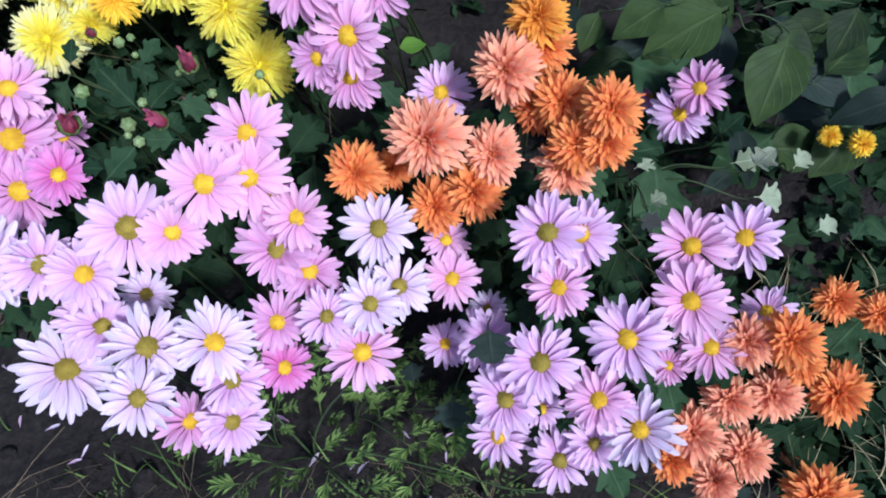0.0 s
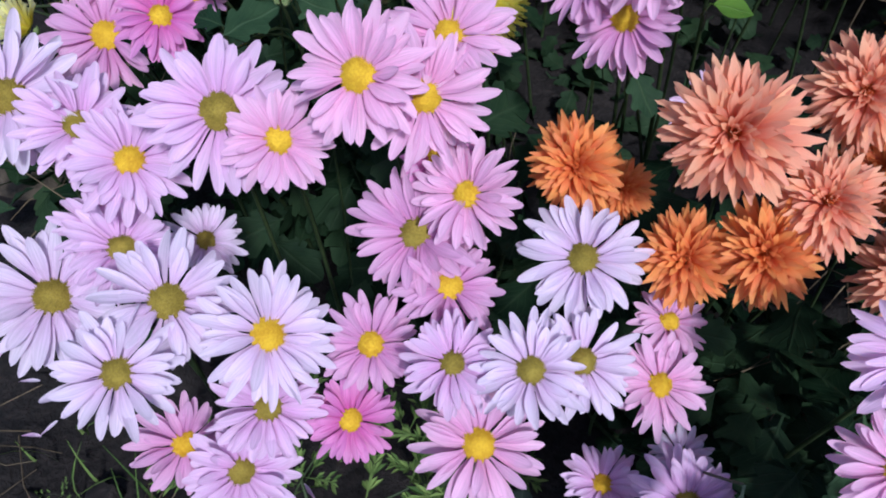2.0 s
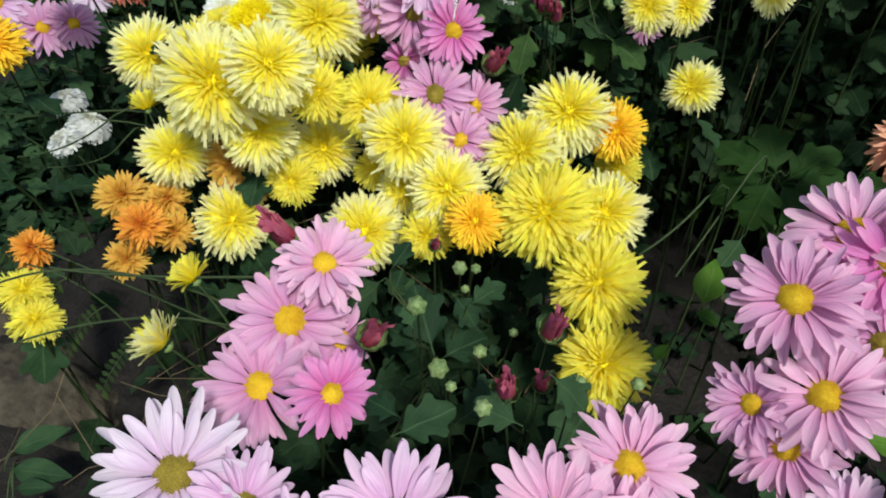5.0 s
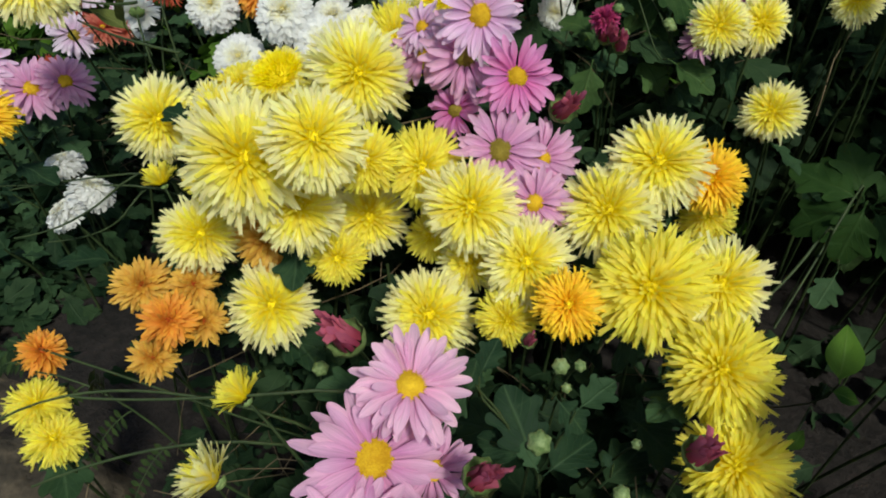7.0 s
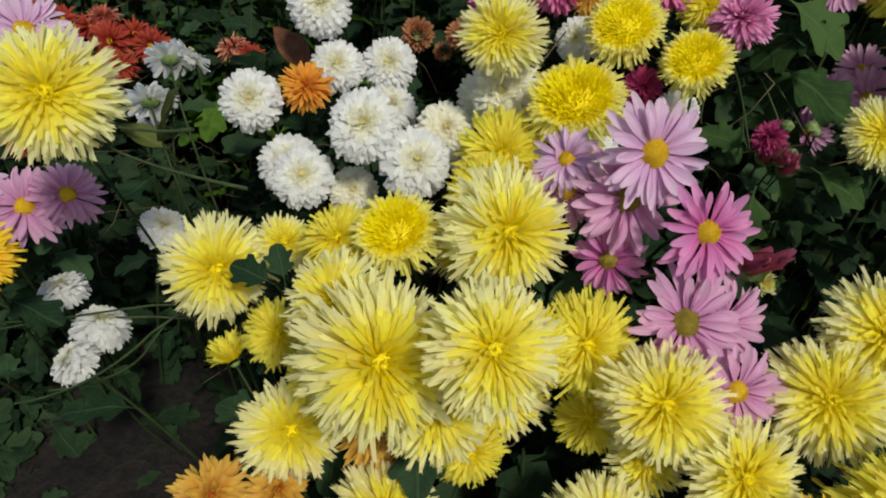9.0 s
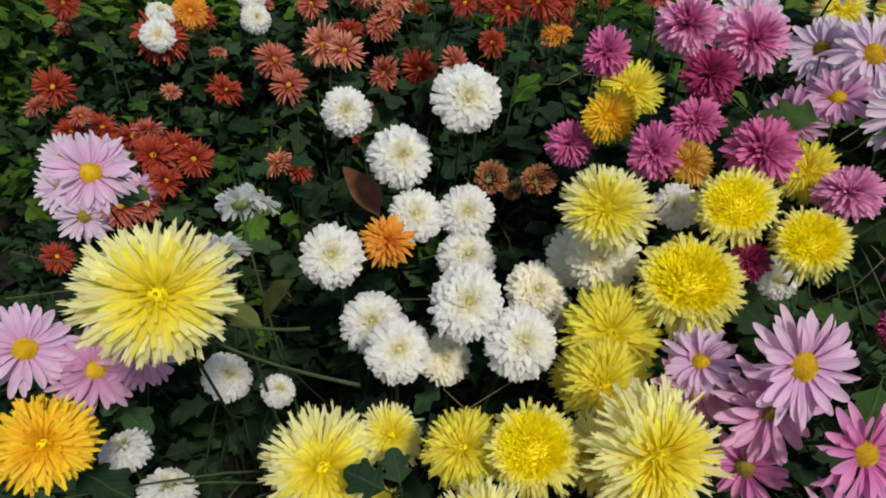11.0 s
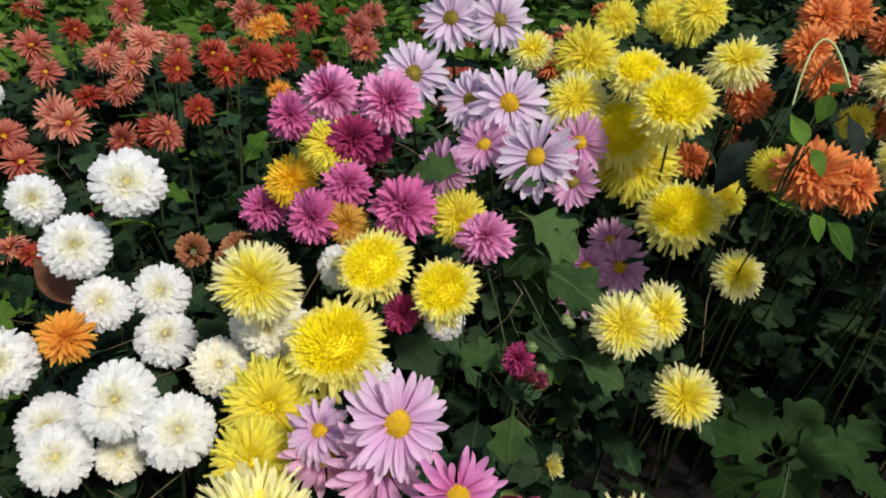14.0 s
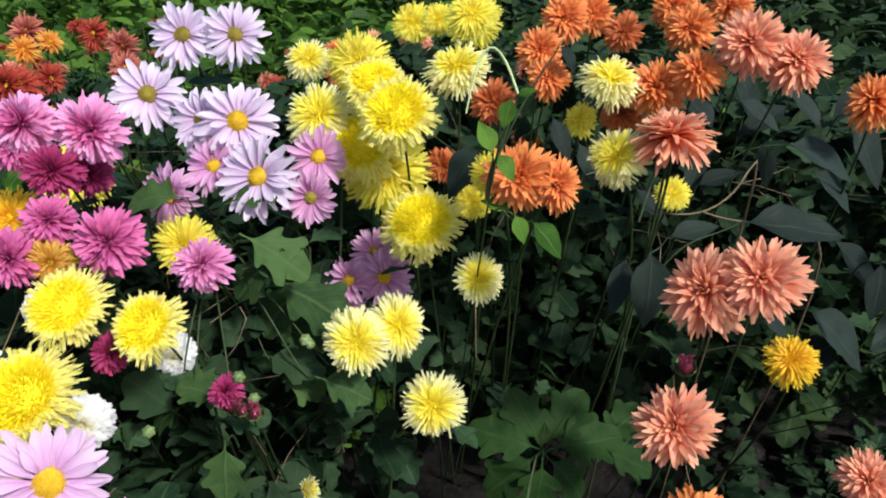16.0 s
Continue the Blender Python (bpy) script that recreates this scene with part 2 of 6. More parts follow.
# ---- mesh helpers ----
def mesh_of(name, verts, faces, uvs, mat, smooth=True):
    me = bpy.data.meshes.new(name)
    me.from_pydata([tuple(v) for v in verts], [], faces)
    if uvs is not None:
        layer = me.uv_layers.new(name="UVMap")
        idx = np.empty(len(me.loops), dtype=np.int32)
        me.loops.foreach_get("vertex_index", idx)
        layer.data.foreach_set("uv", np.asarray(uvs, dtype=np.float32)[idx].ravel())
    if smooth:
        me.polygons.foreach_set("use_smooth", [True] * len(me.polygons))
    me.materials.append(mat)
    me.update()
    return me


def grid(rows, cols, base=0):
    return [(base + r * cols + c, base + r * cols + c + 1, base + (r + 1) * cols + c + 1, base + (r + 1) * cols + c)
            for r in range(rows - 1) for c in range(cols - 1)]


def part(name, me, parent, m=None, label=""):
    ob = new(name, me)
    ob.parent = parent
    if m is not None:
        ob.matrix_basis = m
    return tagged(ob, label)


def tube(points, r0, r1, sides=6):
    """A tapering tube along points."""
    verts, uvs, n = [], [], len(points)
    pts = [Vector(p) for p in points]
    for i, p in enumerate(pts):
        d = (pts[min(i + 1, n - 1)] - pts[max(i - 1, 0)]).normalized()
        side = d.cross(Vector((0.31, 0.95, 0.05))).normalized()
        up = side.cross(d)
        r = r0 + (r1 - r0) * i / (n - 1)
        for k in range(sides + 1):
            w = 2 * math.pi * k / sides
            verts.append(p + (side * math.cos(w) + up * math.sin(w)) * r)
            uvs.append((i / (n - 1), k / sides))
    return verts, grid(n, sides + 1), uvs


def bezier(a, b, c, d, n=8):
    a, b, c, d = Vector(a), Vector(b), Vector(c), Vector(d)
    return [a * (1 - t) ** 3 + b * 3 * t * (1 - t) ** 2 + c * 3 * t * t * (1 - t) + d * t ** 3 for t in [i / n for i in range(n + 1)]]


def daisy_petal(seed, arch, droop, twist, bend):
    """A long ray petal of unit length along +x, narrow at its foot, grooved, with a blunt and slightly nicked tip."""
    rnd = random.Random(seed)
    verts, uvs, rows, cols = [], [], 10, 5
    nick = rnd.uniform(-0.01, 0.02)
    for i in range(rows):
        u = 1 - (1 - i / (rows - 1)) ** 1.35
        s = min(1.0, u / 0.66)
        w = 0.102 * (0.20 + 0.80 * (s * s * (3 - 2 * s))) * (max(0.0, 1 - u ** 4.2) ** 0.62 * 0.90 + 0.10)
        for k in range(cols):
            v = k / (cols - 1) * 2 - 1
            x = 0.16 + 0.84 * u
            if i == rows - 1:
                x -= 0.012 * v * v + nick * (1 - abs(v)) * 0.6
            y = v * w + bend * u * u
            z = arch * math.sin(u * 2.4) - droop * u * u + 0.38 * w * (v * v - 0.3) + 0.006 * math.cos(v * 5.5) * math.sin(u * 3)
            a = twist * u
            verts.append((x, y * math.cos(a), z + v * w * math.sin(a)))
            uvs.append((u, k / (cols - 1)))
    return verts, grid(rows, cols), uvs


PETAL_SHAPES = [(0.05, 0.04, 0.15, 0.02), (0.08, 0.13, -0.3, -0.05), (0.03, -0.05, 0.3, 0.06), (0.10, 0.20, 0.4, -0.02),
                (0.04, 0.00, -0.5, 0.08), (0.07, 0.09, 0.1, -0.08), (0.02, -0.12, -0.2, 0.03), (0.09, 0.28, 0.2, 0.05)]
PETAL_MESH = {}
for colour in DAISY:
    for k, shape in enumerate(PETAL_SHAPES):
        PETAL_MESH[colour, k] = mesh_of("petal", *daisy_petal(k, *shape), PETAL[colour])


def inner_ring(seed, count):
    """A joined ring of shorter petals that stand up round the disc."""
    rnd = random.Random(seed)
    verts, faces, uvs = [], [], []
    for k in range(count):
        if rnd.random() < 0.12:
            continue
        v, f, t = daisy_petal(k, *rnd.choice(PETAL_SHAPES))
        long = rnd.uniform(0.62, 0.82)
        m = pose(0, 0, 0.02, 0, 0, 360 / count * (k + rnd.uniform(-0.35, 0.35))) @ pose(0.11, 0, 0, rnd.gauss(0, 14), -rnd.gauss(17, 6), 0) @ Matrix.Diagonal((long, rnd.uniform(0.75, 1.0), 1.0, 1.0))
        b = len(verts)
        verts += [m @ Vector(p) for p in v]
        faces += [tuple(b + i for i in q) for q in f]
        uvs += t
    return verts, faces, uvs


INNER_RING = {(c, k): mesh_of("inner_petals", *inner_ring(k + 40, 9 + 2 * k), PETAL[c]) for c in DAISY for k in range(4)}


def floret_dome(radius, height, n, size):
    """A low dome set with small upright florets in a spiral."""
    verts, faces = [], []
    rings, segs = 5, 18
    for i in range(rings + 1):
        q = i / rings
        for k in range(segs):
            w = 2 * math.pi * k / segs
            verts.append((radius * q * math.cos(w), radius * q * math.sin(w), height * (1 - q * q)))
    for i in range(rings):
        for k in range(segs):
            a, b = i * segs + k, i * segs + (k + 1) % segs
            faces.append((a, b, b + segs, a + segs))
    for j in range(n):
        q = math.sqrt((j + 0.5) / n)
        w = j * 2.39996
        c = Vector((radius * q * math.cos(w), radius * q * math.sin(w), height * (1 - q * q)))
        out = Vector((q * math.cos(w) * 0.8, q * math.sin(w) * 0.8, 1)).normalized()
        s1 = out.cross(Vector((math.sin(w), -math.cos(w), 0.1))).normalized() * size
        s2 = out.cross(s1).normalized() * size
        top = size * (1.1 + 1.5 * q)
        b = len(verts)
        for p in (s1, s2, -s1, -s2):
            verts.append(c + p * 0.9)
        for p in (s1, s2, -s1, -s2):
            verts.append(c + p * 0.62 + out * top)
        for k in range(4):
            faces.append((b + k, b + (k + 1) % 4, b + 4 + (k + 1) % 4, b + 4 + k))
        faces.append((b + 4, b + 5, b + 6, b + 7))
    return verts, faces, None


DISC_MESH = {c: mesh_of("disc", *floret_dome(0.245, 0.15, 250, 0.0118), HEART[c], smooth=False) for c in ("yellow", "olive")}


def cup(radius, depth, sepals=14):
    """The green cup of overlapping sepals under a flower head."""
    verts, faces = [], []
    for ring, (r, z) in enumerate(((0.05, -depth), (radius * 0.7, -depth * 0.8), (radius, -depth * 0.3), (radius * 1.05, 0.0))):
        for k in range(sepals):
            w = 2 * math.pi * k / sepals
            f = 1.0 if ring < 3 else (1.06 if k % 2 else 0.9)
            verts.append((r * f * math.cos(w), r * f * math.sin(w), z - (0.03 if ring == 3 and k % 2 == 0 else 0)))
    for ring in range(3):
        for k in range(sepals):
            a, b = ring * sepals + k, ring * sepals + (k + 1) % sepals
            faces.append((a, b, b + sepals, a + sepals))
    faces.append(tuple(range(sepals))[::-1])
    return verts, faces, None


TUFT = {"cushion": mesh_of("disc", *floret_dome(0.58, 0.13, 420, 0.016), HEART["lemon"], smooth=False),
        "pale": mesh_of("disc", *floret_dome(0.10, 0.05, 34, 0.018), HEART["pale"], smooth=False),
        "yellow": mesh_of("disc", *floret_dome(0.13, 0.06, 60, 0.016), HEART["lemon"], smooth=False),
        "amber": mesh_of("disc", *floret_dome(0.12, 0.14, 60, 0.016), HEART["amber"], smooth=False)}
CUP_MESH = mesh_of("calyx", *cup(0.2, 0.16), SEPAL)

# ---- leaves ----
LOBES = [(0.0, 0.014), (0.16, 0.016), (0.24, 0.09), (0.36, 0.27), (0.45, 0.285), (0.475, 0.205), (0.58, 0.24), (0.70, 0.33), (0.79, 0.285), (0.755, 0.215),
         (0.86, 0.165), (0.95, 0.115), (1.0, 0.0)]


LOBES_COARSE = [LOBES[i] for i in (0, 1, 3, 4, 5, 7, 8, 9, 11, 12)]


def lobed_leaf(seed, depth, width, fold, curl, fine=3, cols=5, lobes=LOBES):
    """A chrysanthemum leaf of unit length along +x: two rounded side lobes on each side, a blunt end, a short stalk."""
    rnd = random.Random(seed)
    edge = [(x + rnd.uniform(-0.02, 0.02), y) if 1 < i < len(lobes) - 1 else (x, y) for i, (x, y) in enumerate(lobes)]
    line = []
    for i in range(len(edge) - 1):
        p = [edge[min(max(i + k, 0), len(edge) - 1)] for k in (-1, 0, 1, 2)]
        for s in range(fine):
            t = s / fine
            line.append([0.5 * (2 * p[1][c] + (p[2][c] - p[0][c]) * t + (2 * p[0][c] - 5 * p[1][c] + 4 * p[2][c] - p[3][c]) * t * t
                                + (3 * p[1][c] - p[0][c] - 3 * p[2][c] + p[3][c]) * t ** 3) for c in (0, 1)])
    line.append(list(edge[-1]))
    verts, uvs, rows = [], [], len(line)
    for i, (ex, ey) in enumerate(line):
        mid = (i / (rows - 1)) ** 0.9 * 0.96 if i < rows - 1 else 1.0
        mid = 0.35 * mid + 0.65 * max(0.0, min(0.97, ex - 0.28 * ey))
        ey = max(0.004, ey * (1 + 0.18 * (depth - 3.4))) * width / 0.31
        for k in range(cols):
            v = k / (cols - 1) * 2 - 1
            q = abs(v) * (1.0 if v > 0 else rnd.uniform(0.97, 1.0))
            x, y = mid + (ex - mid) * q, math.copysign(ey * q, v)
            z = fold * abs(y) * (1 - 0.9 * abs(y)) - curl * x * x + 0.022 * math.sin(v * 4 + x * 11 + seed) * min(1.0, ey * 6)
            verts.append((x, y, z))
            uvs.append((x, 0.5 + 0.5 * v * min(1.0, ey * 3.2 + 0.1)))
    return verts, grid(rows, cols), uvs


def pointed_leaf(seed, width, fold, curl, rows=14, cols=5):
    """A smooth pointed oval leaf of unit length along +x."""
    verts, uvs = [], []
    for i in range(rows):
        u = i / (rows - 1)
        w = 0.012 + (width * math.sin(math.pi * max(0, (u - 0.12) / 0.88) ** 0.72) if u > 0.12 else 0)
        for k in range(cols):
            v = k / (cols - 1) * 2 - 1
            verts.append((u, v * w, fold * abs(v * w) - curl * u * u + 0.012 * math.sin(u * 14 + v * 2 + seed)))
            uvs.append((u, k / (cols - 1)))
    return verts, grid(rows, cols), uvs


LEAF_SHAPES = [(1, 3.5, 0.30, 0.25, 0.18), (2, 3.2, 0.34, 0.35, 0.30), (3, 4.0, 0.27, 0.15, 0.10), (4, 3.0, 0.36, 0.30, 0.42), (5, 3.6, 0.31, 0.2, -0.05)]
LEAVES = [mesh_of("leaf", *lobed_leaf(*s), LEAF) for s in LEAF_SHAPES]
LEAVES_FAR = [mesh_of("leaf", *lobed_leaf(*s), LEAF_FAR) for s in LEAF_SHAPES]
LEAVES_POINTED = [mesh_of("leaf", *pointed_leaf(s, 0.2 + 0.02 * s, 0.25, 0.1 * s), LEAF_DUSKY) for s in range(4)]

HEADS = []          # every flower head: x, y, z, radius
FOOT = 0.0          # the ground's height


def stem_for(ob, origin, normal, radius, mat=None):
    """The stalk of a flower, from under its head down to the soil."""
    rnd = random.Random(int(origin[0] * 9973 + origin[1] * 7919 * 13))
    base = Vector((origin[0] - normal[0] * 0.10 + rnd.uniform(-0.05, 0.05), origin[1] - normal[1] * 0.06 + rnd.uniform(0.02, 0.10) + (0.14 if origin[2] > 0.42 else 0.0), FOOT - 0.01))
    top = Vector(origin) - normal * radius * 0.14
    bend = top - normal * (0.05 + 0.15 * top.z)
    pts = bezier(top, top - normal * 0.05, bend * 0.6 + base * 0.4, base, 9)
    inverse = ob.matrix_basis.inverted()
    thick = rnd.uniform(0.0009, 0.0013) * (0.62 if radius < 0.013 else 1.0)
    verts, faces, uvs = tube(pts, thick * 0.85, thick * 1.6)
    part("stem", mesh_of("stem", [inverse @ v for v in verts], faces, uvs, mat or STEM), ob)
    if radius > 0.012 and top.z > 0.15 and not (origin[0] < 0.02 and origin[1] < 0.40) and not (origin[0] > -0.2 and 0.55 < origin[1] < 1.02):
        for k, q in enumerate((2 + (rnd.random() < 0.4),)):
            s = rnd.uniform(0.034, 0.058)
            m = Matrix.Translation(pts[q]) @ pose(0, 0, 0, 0, 0, rnd.uniform(0, 360)) @ pose(0, 0, 0, rnd.gauss(0, 15), rnd.uniform(-25, 45), 0) @ Matrix.Scale(s, 4)
            part("leaf", rnd.choice(LEAVES), ob, inverse @ m)


def head(name, x, y, z, r, lean, heading, back, label, category, group):
    """An empty for one flower head, standing at its base and facing its normal."""
    a, h = radians(lean), radians(heading)
    normal = Vector((math.sin(a) * math.cos(h), math.sin(a) * math.sin(h), math.cos(a)))
    origin = Vector((x, y, z)) - normal * back * r
    ob = tagged(new(name), label, category, group)
    ob.empty_display_size = 0.3
    spin = random.uniform(0, 360)
    ob.matrix_basis = Matrix.Translation(origin) @ pose(0, 0, 0, 0, 0, heading) @ pose(0, 0, 0, 0, lean, 0) @ pose(0, 0, 0, 0, 0, spin) @ Matrix.Scale(r, 4)
    HEADS.append((x, y, z, r))
    return ob, origin, normal


def daisy(colour, x, y, z, r, lean, heading, heart):
    words = DAISY[colour][2]
    ob, origin, normal = head("daisy_chrysanthemum", x, y, z, r, lean, heading, 0.08,
                              "single " + words + " chrysanthemum with a raised " + heart + " disc", "flower", "daisy chrysanthemums")
    n = random.choice((21, 22, 23, 24, 25))
    cupped = random.uniform(-3, 7)
    for ring in range(2):
        count = n if ring == 0 else random.randint(12, 16)
        for k in range(count):
            if random.random() < 0.03:
                continue
            th = 360 / count * (k + random.uniform(-0.22, 0.22)) + ring * 9
            up = cupped + random.gauss(0, 5.5) + (9 if ring else 0)
            long = random.uniform(0.84, 1.08) * (0.9 if ring else 1.0)
            m = pose(0, 0, 0.012 * ring + random.uniform(0, 0.008), 0, 0, th) @ pose(0, 0, 0, random.gauss(0, 12), -up, 0) @ Matrix.Diagonal((long, random.uniform(0.88, 1.18), 1.0, 1.0))
            part("petal", PETAL_MESH[colour, random.randrange(len(PETAL_SHAPES))], ob, m)
    part("inner_petals", INNER_RING[colour, random.randrange(4)], ob, pose(0, 0, 0, 0, 0, random.uniform(0, 360)))
    part("disc", DISC_MESH[heart], ob, pose(0, 0, 0.03))
    part("calyx", CUP_MESH, ob)
    stem_for(ob, origin, normal, r)
    return ob


def whorls(seed, rows, tip, fold, jitter):
    """Many petals in rings. rows: count, base radius, base height, lift in degrees, length, half width, droop. tip: how wide the end is."""
    rnd = random.Random(seed)
    verts, faces, uvs = [], [], []
    segs, cols = 4, 3
    close = jitter < 3          # tightly packed, even petals
    lobe, turn0 = rnd.choice((2, 3, 5)), rnd.uniform(0, 6)
    for count, rb0, zb0, lift, length, width, droop in rows:
        for k in range(count):
            rb, zb = (rb0 + rnd.uniform(-0.03, 0.03), zb0 + rnd.uniform(-0.012, 0.012)) if tip > 0.7 and rb0 > 0.05 else (rb0, zb0)
            th = 2 * math.pi * (k + rnd.uniform(-0.3, 0.3)) / count
            el = radians(lift + rnd.gauss(0, jitter))
            ln = length * (rnd.uniform(0.78, 1.1) if tip > 0.7 else rnd.uniform(0.95, 1.03) if close else rnd.uniform(0.84, 1.08)) * (1 + (0.02 if close else 0.06) * math.sin(lobe * th + turn0))
            sway, tw = rnd.gauss(0, 0.16), rnd.gauss(0, 0.45)
            wd = width * rnd.uniform(0.8, 1.2)
            prong = rnd.uniform(0.03, 0.12) if tip > 0.7 else rnd.uniform(-0.10, -0.04)
            c, s = math.cos(th), math.sin(th)
            b = len(verts)
            flick = rnd.gauss(0.05, 0.10) if tip > 0.7 else rnd.gauss(0, 0.07)
            for i in range(segs + 1):
                u = i / segs
                w0 = min(1.0, u / 0.8)
                grow = (0.72 + 0.28 * w0) if tip > 0.7 else 0.5 + 0.5 * w0 * w0 * (3 - 2 * w0)
                if u > 0.7:
                    q = (u - 0.7) / 0.3
                    grow = grow * (1 - q * q * (1 - tip))
                for j in range(cols):
                    v = j - 1
                    along = ln * (u - (prong if (i == segs and v == 0) else 0.0))
                    px = rb + along * math.cos(el) - droop * 0.25 * u * u * math.sin(el) * ln
                    pz = zb + along * math.sin(el) + (0.05 * math.sin(u * 3.1) - droop * u * u + flick * u ** 3) * ln
                    py = v * wd * grow + sway * u * u * ln
                    lift_edge = fold * wd * grow * abs(v) + tw * u * v * wd
                    px -= lift_edge * math.sin(el)
                    pz += lift_edge * math.cos(el)
                    verts.append((px * c - py * s, px * s + py * c, pz))
                    uvs.append((u, j / (cols - 1)))
            faces += grid(segs + 1, cols, b)
    return verts, faces, uvs


